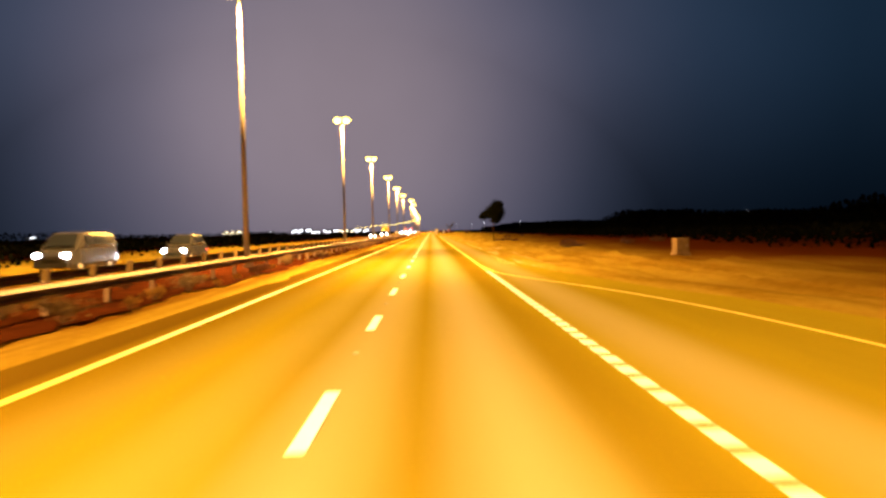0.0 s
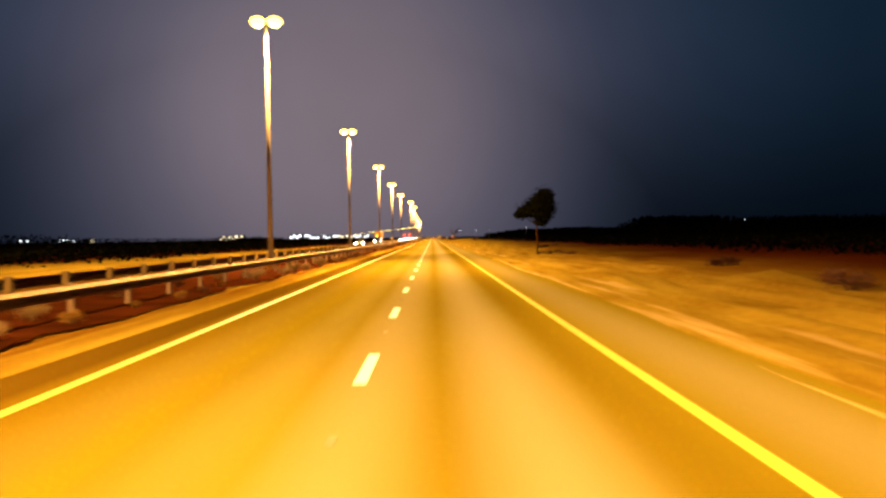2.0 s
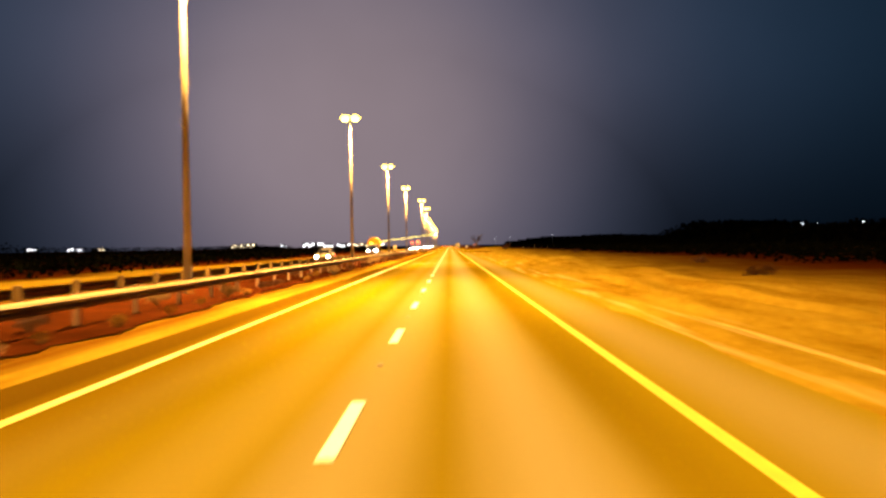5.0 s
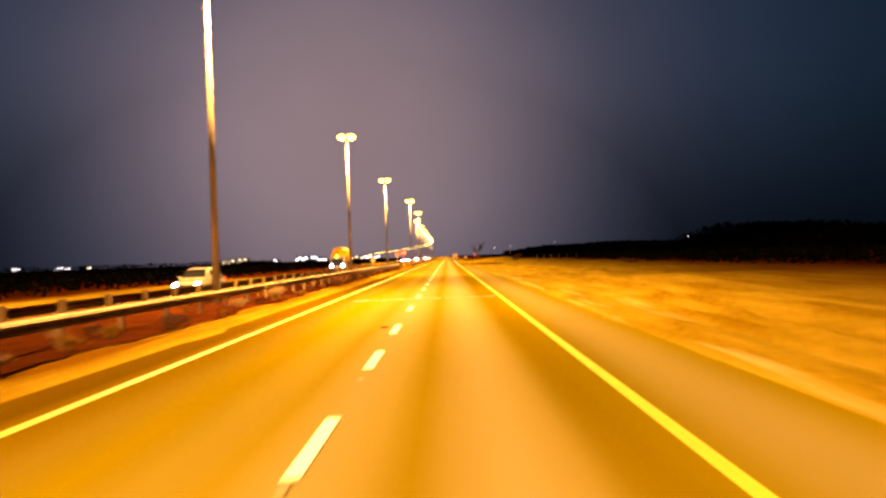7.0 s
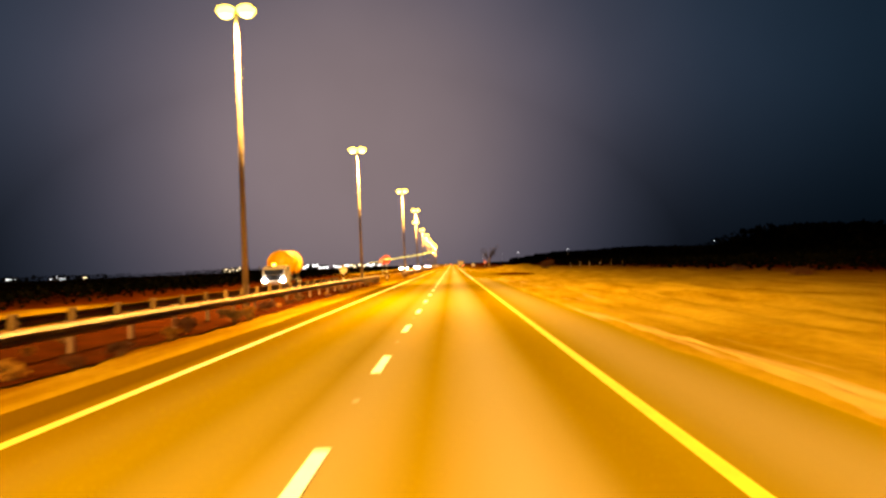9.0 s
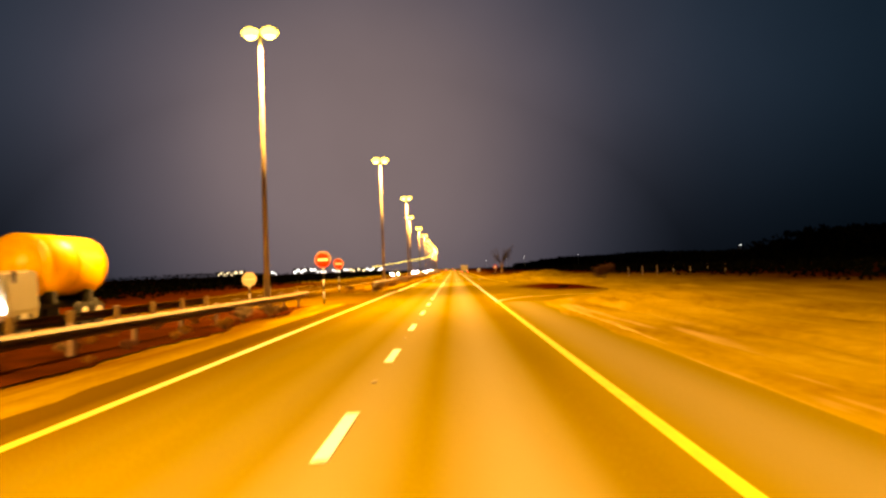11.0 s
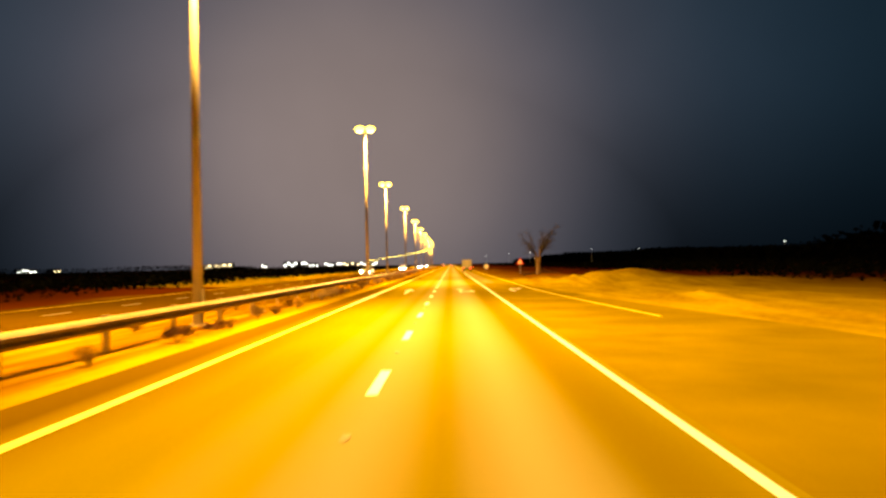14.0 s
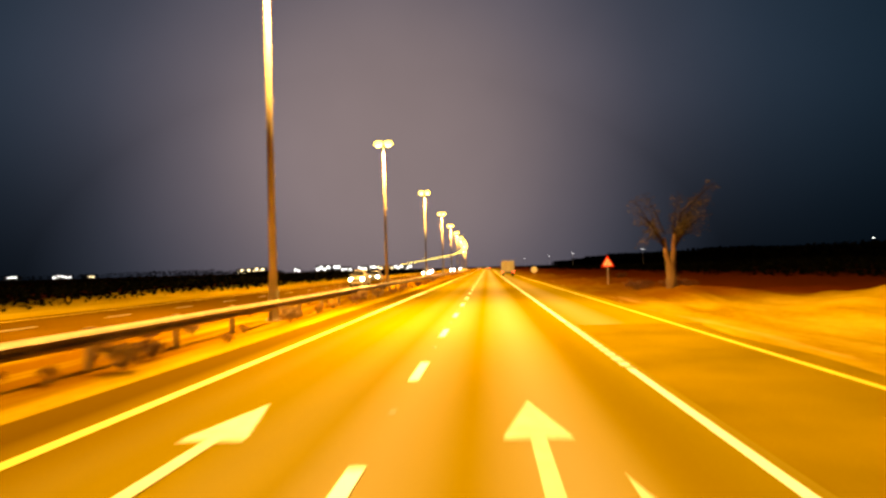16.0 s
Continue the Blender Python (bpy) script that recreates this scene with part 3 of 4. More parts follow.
# broad block markings where lanes part
block_line = tagged(new("block_line"), "short white blocks of a lane-drop marking", "road marking", kind="structure")
for y0, n, wide, long in ((-13.5, 58, 0.20, 0.48), (262.6, 31, 0.125, 0.56), (343.3, 13, 0.16, 0.42)):
    BLOCK = dash_mesh(long, wide)
    for k in range(n):
        o = new("block", BLOCK)
        o.parent, o.location = block_line, (X_RIGHT + (0.05 if y0 > 300 else 0.0), y0 + 0.74 * k, 0.006)

# dark smear of rubber beside a dash
bm = bmesh.new()
bm.faces.new([bm.verts.new((-0.34 + 0.12 * math.cos(a) * (1 + 0.25 * math.sin(3 * a)), 161.3 + 0.28 * math.sin(a), 0.004)) for a in [math.tau * i / 18 for i in range(18)]])
tagged(mesh_object("trim_tyre_smear", bm, ASPHALT_OPP), "small dark smear of rubber on the asphalt", "tyre mark", kind="structure")

# transverse rumble marking
rumble = tagged(new("rumble_strip"), "row of worn white ribs across the lanes", "road marking", kind="structure")
RIB = dash_mesh(0.80, 0.065)
RIB.materials.clear()
RIB.materials.append(WORN_PAINT)
for k in range(50):
    if k in (9, 31):
        continue
    o = new("rib", RIB)
    o.parent, o.location = rumble, (-2.75 + 0.125 * k, 173.0 + 0.10 * math.sin(k * 2.1), 0.006)
    o.rotation_euler.z = -0.12 + 0.1 * math.sin(k * 5.3)


def arrow(name, x, y, kind):
    """A stretched lane arrow: straight, or straight with a branch to the right, or turning right."""
    bm = bmesh.new()

    def poly(pts):
        bm.faces.new([bm.verts.new((px, py, Z_PAINT + 0.003)) for px, py in pts])
    if kind in ("straight", "both"):
        poly([(-0.085, 0), (0.085, 0), (0.085, 5.2), (-0.085, 5.2)])
        poly([(-0.38, 5.15), (0.38, 5.15), (0.0, 7.25)])
    if kind == "both":
        poly([(0.085, 1.2), (0.64, 1.3), (0.64, 2.4), (0.085, 2.2)])
        poly([(0.64, 0.5), (0.97, 1.8), (0.66, 3.8)])
    if kind == "right":
        poly([(-0.09, 0), (0.09, 0), (0.02, 3.9), (-0.16, 3.9)])
        poly([(-0.16, 3.9), (0.02, 3.9), (0.45, 4.3), (0.45, 5.1), (0.05, 4.9)])
        poly([(0.45, 3.2), (0.85, 4.5), (0.45, 5.8)])
    bmesh.ops.triangulate(bm, faces=bm.faces[:])
    ob = mesh_object(name, bm, ARROW_PAINT)
    ob.location = (x, y, 0)
    return tagged(ob, {"straight": "white straight-on arrow painted on asphalt", "both": "white straight-on and right-turn arrow painted on asphalt", "right": "white right-turn arrow painted on asphalt"}[kind], "lane arrow", group="lane arrows", kind="structure")


arrow("lane_arrow_straight", -1.83, 333.0, "straight")
arrow("lane_arrow_both", 1.76, 332.9, "both")
arrow("lane_arrow_right", 5.23, 332.9, "right")

# tyre mark sweeping through the side-road mouth
bm = bmesh.new()
prev = None
for i in range(31):
    f = 0.14 + 0.86 * i / 30
    a = f * math.pi / 2
    px, py = 2.6 + 8.3 * math.sin(a), 276.1 + 12.0 * (1 - math.cos(a))
    w = 0.55 * f * f
    q = (bm.verts.new((px - w * math.sin(a), py + w * math.cos(a), 0.013)), bm.verts.new((px + w * math.sin(a), py - w * math.cos(a), 0.013)))
    if prev:
        bm.faces.new((prev[0], prev[1], q[1], q[0]))
    prev = q
tagged(mesh_object("trim_tyre_mark", bm, TYRE_MARK), "black tyre mark curving over dark asphalt", "tyre mark", kind="structure")


# ================= street lamps =================
def street_lamp():
    lamp = new("street_lamp")
    part("pole", tube((0, 0, 0.0), (0, 0, POLE_H - 0.1), 0.17, 0.085, seg=14), POLE_MAT, lamp, smooth=True)
    bm = bmesh.new()
    add_box(bm, 0, 0, 0.03, 0.5, 0.5, 0.06, bevel=0.01)
    for sx in (-0.18, 0.18):
        for sy in (-0.18, 0.18):
            add_tube(bm, (sx, sy, 0.05), (sx, sy, 0.13), 0.02, 0.02, seg=6)
    part("base_plate", bm, POLE_MAT, lamp)
    part("access_door", box(0.155, 0, 0.95, 0.02, 0.14, 0.5, bevel=0.006), STEEL, lamp)
    part("collar", tube((0, 0, POLE_H - 0.35), (0, 0, POLE_H - 0.05), 0.12, 0.12, seg=12), POLE_MAT, lamp)
    for s in (-1, 1):
        part("arm", tube((0, 0, POLE_H - 0.18), (s * 0.45, 0, POLE_H + 0.02), 0.05, 0.04, seg=8), POLE_MAT, lamp)
        bm = bmesh.new()
        add_box(bm, s * 0.60, 0, POLE_H + 0.08, 0.78, 0.42, 0.16, bevel=0.05)
        head = part("lamp_head", bm, STEEL, lamp)
        # glass and bulb are oversized: the lamp's glare is built into their shape
        bm = bmesh.new()
        bmesh.ops.create_uvsphere(bm, u_segments=14, v_segments=8, radius=1, matrix=Matrix.Translation((s * 0.53, 0, POLE_H - 0.04)) @ Matrix.Diagonal((0.50, 0.40, 0.29, 1)))
        part("lens", bm, GLASS_LIT, head, "lamp glass oversized to give the yellow rim of the glare", smooth=True)
        bm = bmesh.new()
        bmesh.ops.create_uvsphere(bm, u_segments=12, v_segments=8, radius=1, matrix=Matrix.Translation((s * 0.53, 0, POLE_H - 0.16)) @ Matrix.Diagonal((0.36, 0.26, 0.26, 1)))
        part("bulb", bm, BULB, head, "oversized lamp bulb added as the white core of the glare", smooth=True)
    return tagged(lamp, "tall grey steel street lamp with two glowing heads in the median", "street lamp", "street lamps along the median")


first = None
for i, (px, py) in enumerate(POLES):
    here = pose(px + bend(py), py, 0.0)
    if first is None:
        first = street_lamp()
        first.matrix_basis = here
    else:
        copy_thing(first, here)
    if py < 900:
        for s in (-1, 1):                      # each head is tilted out over its own carriageway
            ld = bpy.data.lights.new("lamp_light", "SPOT")
            ld.spot_size, ld.spot_blend, ld.shadow_soft_size = math.radians(164), 0.2, 0.3
            ld.energy, ld.color = LAMP_WATTS * (1.0 if s > 0 else 0.55), LAMP_COLOUR
            lo = new("lamp_light", ld)
            lo.matrix_basis = pose(px + bend(py) + s * 0.98, py, POLE_H - 0.46, 0, -s * 16, 0)


# ================= guardrails =================
def beam_profile(x, top, side):
    """Section of a folded steel beam, facing side (+1 or -1)."""
    w = [(-0.10, 0.012), (0.0, 0.0), (0.06, -0.018), (0.11, -0.07), (0.11, -0.10), (0.02, -0.14), (0.02, -0.18), (0.08, -0.22), (0.08, -0.25), (0.045, -0.29), (0.0, -0.31)]
    return [(x + side * a, top + b) for a, b in w]


def guardrail(label, xf, ya, yb, top, side, post_step, post=(0.12, 0.15, 0.0), steel=STEEL):
    rail = new("guardrail")
    for y0 in steps(ya, yb, 12.0)[:-1]:
        y1 = min(yb, y0 + (yb - ya) / max(1, round((yb - ya) / 12.0)))
        bm = bmesh.new()
        rows = []
        for y in (y0, (y0 + y1) / 2, y1 - 0.01):
            sag = 0.018 * noise.noise((xf(y), y * 0.21, 4.4))
            pr = beam_profile(xf(y) + bend(y) + sag, top + sag, side)
            inner = [(a - side * 0.006, b) for a, b in reversed(pr)]
            rows.append([bm.verts.new((a, y, b)) for a, b in pr + inner])
        for ra, rb in zip(rows, rows[1:]):
            n = len(ra)
            for i in range(n):
                bm.faces.new((ra[i], ra[(i + 1) % n], rb[(i + 1) % n], rb[i]))
        for r, flip in ((rows[0], True), (rows[-1], False)):
            bm.faces.new(list(reversed(r)) if flip else r)
        bmesh.ops.recalc_face_normals(bm, faces=bm.faces[:])
        part("beam", bm, RAIL, rail)
    bm = bmesh.new()
    add_box(bm, 0, 0, (top + 0.06 + post[2]) / 2 - 0.05, post[0], post[1], top + 0.16 + post[2], bevel=0.008)
    pm = bpy.data.meshes.new("post")
    bm.to_mesh(pm)
    bm.free()
    pm.materials.append(steel)
    bm = bmesh.new()
    add_box(bm, 0, 0, 0, 0.10, 0.14, 0.24, bevel=0.006)
    sm = bpy.data.meshes.new("spacer")
    bm.to_mesh(sm)
    bm.free()
    sm.materials.append(STEEL)
    y = ya + 0.8
    while y < yb - 0.3:
        x = xf(y) + bend(y)
        o = new("post", pm)
        o.parent, o.location = rail, (x - side * 0.16, y, 0)
        s = new("spacer", sm)
        s.parent, s.location = rail, (x - side * 0.05, y, top - 0.16)
        y += post_step if y < 400 else post_step * 3
    return tagged(rail, label, "guardrail", "median guardrails")


guardrail("galvanised steel guardrail on posts along the median", lambda y: -7.75 + 0.6 * smooth01((y - 235) / 31), -40, 266.5, 0.80, 1, 3.2, steel=RUSTY)
guardrail("galvanised steel guardrail beyond the median opening", lambda y: -6.65 + 0.95 * (1 - smooth01((y - 287) / 14)), 287.5, 660, 0.80, 1, 4.0, steel=RAIL)
guardrail("far-side steel guardrail of the median seen from behind", lambda y: -11.5, -40, 262.0, 0.78, -1, 3.2, (0.18, 0.22, 0.06), RAIL)

# markings of the other carriageway
line_thing("trim_opposite_inner_line", "yellow edge line of the other carriageway", YELLOW_PAINT, OPP_R - 0.45, 0.18, -60, 1200, 16)
line_thing("trim_opposite_outer_line", "yellow edge line of the other carriageway", YELLOW_PAINT, OPP_L + 1.4, 0.18, -60, 1200, 16)
opp_line = tagged(new("lane_line_opposite"), "white dashed line on the other carriageway", "road marking", kind="structure")
OPP_DASH = dash_mesh(2.25)
OPP_DASH.materials.clear()
OPP_DASH.materials.append(WORN_PAINT)
for k in range(75):
    o = new("dash", OPP_DASH)
    o.parent, o.location = opp_line, (-16.4, -40 + 7.311 * k, 0.006)


# ================= signs =================
def disc(r, y0, y1, seg=32, x=0.0, z=0.0):
    return tube((x, y0, z), (x, y1, z), r, r, seg=seg)


def banded_post(sign, height, r=0.038):
    """A post painted in black and white bands."""
    n = max(3, round(height / 0.36))
    for i in range(n):
        a, b = height * i / n, height * (i + 1) / n
        part("post_band", tube((0, 0.05, a), (0, 0.05, b), r, r, seg=12), WHITE_PAINT if i % 2 else BLACK_PAINT, sign, "white band" if i % 2 else "black band", smooth=True)


def no_entry(x, y, h, turn=0.0):
    sign = new("no_entry_sign")
    plate = part("back_plate", disc(0.49, 0.004, 0.030, z=h), SIGN_GREY, sign, "grey metal plate with an orange sheen")
    part("rim", disc(0.470, -0.004, 0.003, z=h), SIGN_WHITE, plate)
    part("red_face", disc(0.452, -0.012, -0.005, z=h), SIGN_RED, sign, "red reflective face")
    part("white_bar", box(0, -0.0165, h, 0.62, 0.007, 0.135), SIGN_WHITE, sign, "white bar")
    part("clamp", box(0, 0.045, h, 0.16, 0.05, 0.06, bevel=0.006), STEEL, sign)
    banded_post(sign, h - 0.42)
    sign.matrix_basis = pose(x, y, -0.02, 0, 0, turn)
    return tagged(sign, "round red no entry sign on a black and white banded post", "road sign", "no entry signs")


no_entry(-6.35, 267.3, 2.66, -3)
no_entry(-8.95, 288.9, 2.64, -3)

back = new("road_sign")
part("face", disc(0.48, 0.012, 0.03, z=1.62), SIGN_RED, back)
part("back_plate", disc(0.48, -0.012, 0.010, z=1.62), SIGN_GREY, back, "plain grey metal back")
part("brace", box(0, -0.03, 1.62, 0.7, 0.03, 0.05), STEEL, back)
banded_post(back, 1.3)
back.matrix_basis = pose(-12.3, 272.6, -0.02, 0, 0, 4)
tagged(back, "round road sign seen from its plain metal back", "road sign")


def triangle_prism(r, y0, y1, z):
    bm = bmesh.new()
    pts = [(r * math.sin(a), z + r * math.cos(a)) for a in (0, math.tau / 3, 2 * math.tau / 3)]
    lo = [bm.verts.new((px, y0, pz)) for px, pz in pts]
    hi = [bm.verts.new((px, y1, pz)) for px, pz in pts]
    bm.faces.new(lo)
    bm.faces.new(list(reversed(hi)))
    for i in range(3):
        bm.faces.new((lo[i], hi[i], hi[(i + 1) % 3], lo[(i + 1) % 3]))
    bmesh.ops.recalc_face_normals(bm, faces=bm.faces[:])
    return bm


warn = new("warning_sign")
part("red_border", triangle_prism(0.62, -0.010, 0.012, 1.75), SIGN_RED, warn, "red border")
part("white_face", triangle_prism(0.40, -0.018, -0.011, 1.75), SIGN_WHITE, warn, "white reflective face")
part("symbol_bar", box(0, -0.024, 1.72, 0.07, 0.008, 0.30), BLACK_PAINT, warn, "black bar")
part("post", tube((0, 0.05, -0.1), (0, 0.05, 1.9), 0.035, 0.035, seg=12), STEEL, warn, smooth=True)
warn.matrix_basis = pose(10.9, 387.9, 0.10, 0, 0, -3)
tagged(warn, "triangular warning sign with a red border on a steel post", "road sign")

rnd = new("road_sign")
part("plate", disc(0.55, -0.010, 0.014, z=1.05), SIGN_WHITE, rnd, "white reflective face")
part("post", tube((0, 0.05, -0.1), (0, 0.05, 1.3), 0.035, 0.035, seg=12), STEEL, rnd, smooth=True)
rnd.matrix_basis = pose(9.6, 458.0, 0.0, 0, 0, -3)
tagged(rnd, "low round white reflective sign at the roadside", "road sign")

# reflective marker posts along the side road
mk = new("marker_post")
part("post", tube((0, 0, -0.1), (0, 0, 1.15), 0.05, 0.045, seg=10), RUSTY, mk, smooth=True)
for z in (0.45, 0.75, 1.05):
    part("reflector", box(0, -0.045, z, 0.06, 0.03, 0.07, bevel=0.008), SIGN_WHITE, mk, "white reflector")
tagged(mk, "slim brown marker post with white reflectors in the sand", "marker post", "marker posts by the side road")
MARKERS = [(23.3, 314.5), (24.9, 314.0), (26.6, 313.6), (28.5, 313.2), (30.4, 312.8), (32.4, 312.4), (34.4, 312.0)]
for i, (x, y) in enumerate(MARKERS):
    m = pose(x, y, ground_height(x, y))
    if i == 0:
        mk.matrix_basis = m
    else:
        copy_thing(mk, m)

cab = new("utility_cabinet")
part("plinth", box(0, 0, 0.08, 1.15, 0.75, 0.30, bevel=0.02), CONCRETE, cab)
part("body", box(0, 0, 0.72, 1.0, 0.6, 1.0, bevel=0.05), CONCRETE, cab)
part("door", box(-0.02, -0.31, 0.72, 0.86, 0.03, 0.82, bevel=0.01), CONCRETE, cab)
part("hood", box(0, 0, 1.25, 1.08, 0.68, 0.07, bevel=0.025), CONCRETE, cab)
part("handle", box(0.32, -0.335, 0.75, 0.03, 0.03, 0.14, bevel=0.006), STEEL, cab)
cab.matrix_basis = pose(15.6, 39.1, ground_height(15.6, 39.1) - 0.02, 0, 0, 12) @ Matrix.Diagonal((0.8, 0.8, 0.8, 1))
tagged(cab, "pale weathered utility cabinet standing on the sand", "cabinet")


# ================= vegetation =================
def leaf_cloud(centres, count, size, rng, flatten=0.8):
    """Many small leaves strewn through several clumps, denser towards each middle."""
    vs, fs = [], []
    for i in range(count):
        cx, cy, cz, r = centres[rng.randrange(len(centres))]
        d = Vector((rng.gauss(0, 1), rng.gauss(0, 1), rng.gauss(0, flatten))) * r * 0.42
        c = Vector((cx, cy, cz)) + d
        a = Vector((rng.uniform(-1, 1), rng.uniform(-1, 1), rng.uniform(-1, 1))).normalized()
        b = a.orthogonal().normalized()
        s = size * rng.uniform(0.5, 1.4)
        k = len(vs)
        vs += [c + a * s, c + b * s * 0.5, c - a * s, c - b * s * 0.5]
        fs.append((k, k + 1, k + 2, k + 3))
    me = bpy.data.meshes.new("foliage")
    me.from_pydata([tuple(v) for v in vs], [], fs)
    return me


def leaf_part(name, me, mat, parent, label=""):
    me.materials.append(mat)
    ob = new(name, me)
    ob.parent = parent
    return tagged(ob, label) if label else ob


def limb(bm, pts, r0, r1):
    n = len(pts) - 1
    for i in range(n):
        add_tube(bm, pts[i], pts[i + 1], r0 + (r1 - r0) * i / n, r0 + (r1 - r0) * (i + 1) / n, seg=8, cap=False)


def tree_round():
    """A small leaning tree with a dense dark crown hanging lower on one side."""
    rng = random.Random(11)
    tr = new("tree")
    bm = bmesh.new()
    limb(bm, [(0, 0, -0.2), (0.06, 0, 1.2), (-0.02, 0.05, 2.4), (0.12, 0, 3.5)], 0.085, 0.055)
    part("trunk", bm, BARK_DUSTY, tr, "thin dusty brown trunk", smooth=True)
    lobes = [(0.55, 0, 5.5, 1.15), (0.9, 0.2, 4.7, 1.0), (0.1, -0.2, 5.0, 1.1), (-0.7, 0.1, 4.65, 0.80), (-1.35, 0, 4.35, 0.60), (-1.85, 0.1, 4.15, 0.32), (0.75, -0.3, 6.0, 0.8), (0.65, 0.2, 3.9, 0.7), (0.35, -0.1, 4.3, 0.9), (0.60, 0.1, 3.45, 0.45)]
    for lx, ly, lz, r in lobes:
        bm = bmesh.new()
        limb(bm, [(0.1, 0, 3.2 + 0.1 * lx), (0.1 + 0.5 * lx, 0.5 * ly, 0.45 * 3.2 + 0.55 * lz), (lx, ly, lz)], 0.07, 0.02)
        part("limb", bm, BARK_DARK, tr, smooth=True)
    leaf_part("crown", leaf_cloud(lobes, 20000, 0.13, rng), LEAF, tr, "dense dark green leaves")
    return tagged(tr, "small tree with a dense dark crown leaning over sand", "tree")


t1 = tree_round()
t1.matrix_basis = pose(10.45, 103.5, ground_height(10.45, 103.5) - 0.15) @ Matrix.Diagonal((0.92, 0.92, 0.92, 1))


def tree_sparse():
    """A forked, half-bare tree with thin rising branches."""
    rng = random.Random(5)
    tr = new("tree")
    bm = bmesh.new()
    limb(bm, [(0, 0, -0.2), (0.02, 0, 0.6), (-0.02, 0, 1.1)], 0.26, 0.22)
    limb(bm, [(-0.06, 0, 1.0), (-0.20, 0, 1.6), (-0.26, 0.05, 2.3)], 0.15, 0.09)
    limb(bm, [(0.08, 0, 1.0), (0.16, 0, 1.7), (0.20, -0.05, 2.5)], 0.14, 0.08)
    part("trunk", bm, BARK, tr, smooth=True)
    tips = []
    for i in range(26):
        side = rng.choice((-1, 1))
        base = Vector((0.22 * side, 0, rng.uniform(1.7, 2.5)))
        end = base + Vector((side * rng.uniform(0.2, 1.5), rng.uniform(-0.9, 0.9), rng.uniform(0.6, 2.2)))
        mid = (base + end) / 2 + Vector((rng.uniform(-0.2, 0.2), rng.uniform(-0.2, 0.2), 0.1))
        bm = bmesh.new()
        limb(bm, [base, mid, end], 0.035, 0.008)
        part("branch", bm, BARK_DARK, tr)
        tips += [(*end, 0.42), (*mid, 0.38)]
    bm = bmesh.new()
    limb(bm, [(0.22, 0, 2.3), (0.6, 0, 3.5), (1.5, 0, 4.3), (2.1, 0, 4.8)], 0.06, 0.012)
    part("branch", bm, BARK_DARK, tr)
    tips += [(1.6, 0, 4.4, 0.5), (1.1, 0, 4.0, 0.5), (2.0, 0, 4.7, 0.4), (-1.1, 0, 3.2, 0.6), (-0.8, 0, 2.5, 0.6), (-1.2, 0, 2.2, 0.5)]
    leaf_part("crown", leaf_cloud(tips, 2300, 0.055, rng), LEAF_DIM, tr, "thin brown leaves")
    return tagged(tr, "half-bare forked tree with thin brown foliage on sand", "tree")


t2 = tree_sparse()
t2.matrix_basis = pose(11.2, 369.5, ground_height(11.2, 369.5)) @ Matrix.Diagonal((1.15, 1.15, 1.15, 1))


def shrub(seed, w, h, leaves, mat):
    rng = random.Random(seed)
    sh = new("shrub")
    lobes = []
    for i in range(7):
        a = rng.uniform(0, math.tau)
        r = rng.uniform(0.1, 0.42) * w
        lobes.append((r * math.cos(a), r * math.sin(a), h * rng.uniform(0.3, 0.75), 0.34 * w * rng.uniform(0.6, 1.1)))
    bm = bmesh.new()
    for lx, ly, lz, r in lobes:
        limb(bm, [(0, 0, -0.05), (0.5 * lx, 0.5 * ly, 0.45 * lz), (lx, ly, lz + 0.2 * r)], 0.022, 0.006)
    part("woody_base", bm, BARK, sh)
    me = leaf_cloud(lobes, leaves, 0.055 * (0.6 + 0.4 * w), rng, 0.7)
    leaf_part("leaves", me, mat, sh)
    return sh


rng = random.Random(21)
KINDS = [shrub(1, 0.9, 0.6, 420, LEAF_TAN), shrub(2, 1.3, 0.75, 600, SCRUB), shrub(3, 0.7, 0.45, 300, LEAF_TAN), shrub(4, 1.5, 0.95, 700, LEAF_DRY)]
for k in KINDS:
    tagged(k, "low dry brown desert shrub by the guardrail", "shrub", "shrubs in the median")
places = []
y = -22.0
while y < 430:
    if not 262 < y < 289:
        near = -6.25 if y < 270 else -5.5
        places.append((near - rng.uniform(0.0, 1.0), y))
        if rng.random() < 0.6:
            places.append((near - rng.uniform(1.6, 3.4), y + rng.uniform(-1, 1)))
    y += rng.uniform(1.3, 4.2)
used = set()
for x, y in places:
    i = rng.randrange(4)
    s = rng.uniform(0.35, 0.72)
    m = pose(x, y, 0.06, 0, 0, rng.uniform(0, 360)) @ Matrix.Diagonal((s, s, s, 1))
    if i not in used:
        used.add(i)
        KINDS[i].matrix_basis = m
        KINDS[i].scale = (s, s, s)
    else:
        c = copy_thing(KINDS[i], pose(*m.translation, 0, 0, rng.uniform(0, 360)))
        c.scale = (s, s, s)

big = shrub(9, 2.3, 1.7, 1900, SCRUB)
big.matrix_basis = pose(16.9, 298.4, ground_height(16.9, 298.4))
tagged(big, "large dry brown bush on open sand", "bush")
low = shrub(12, 1.6, 0.5, 500, SCRUB)
tagged(low, "low dark scrub growing on sand", "shrub", "scrub on the sand")
LOWS = [(13.0, 59.5), (14.5, 62.5), (16.5, 76.5), (11.3, 106.8), (12.0, 106.2), (12.7, 105.6), (13.5, 105.3), (14.2, 105.6), (16, 134.5), (22, 160), (12.5, 374.5), (10.0, 373.0), (14.0, 377.0), (12.0, 380.0), (18, 420), (24, 230), (28, 250), (20, 66), (25, 72), (-5.95, 309.5)]
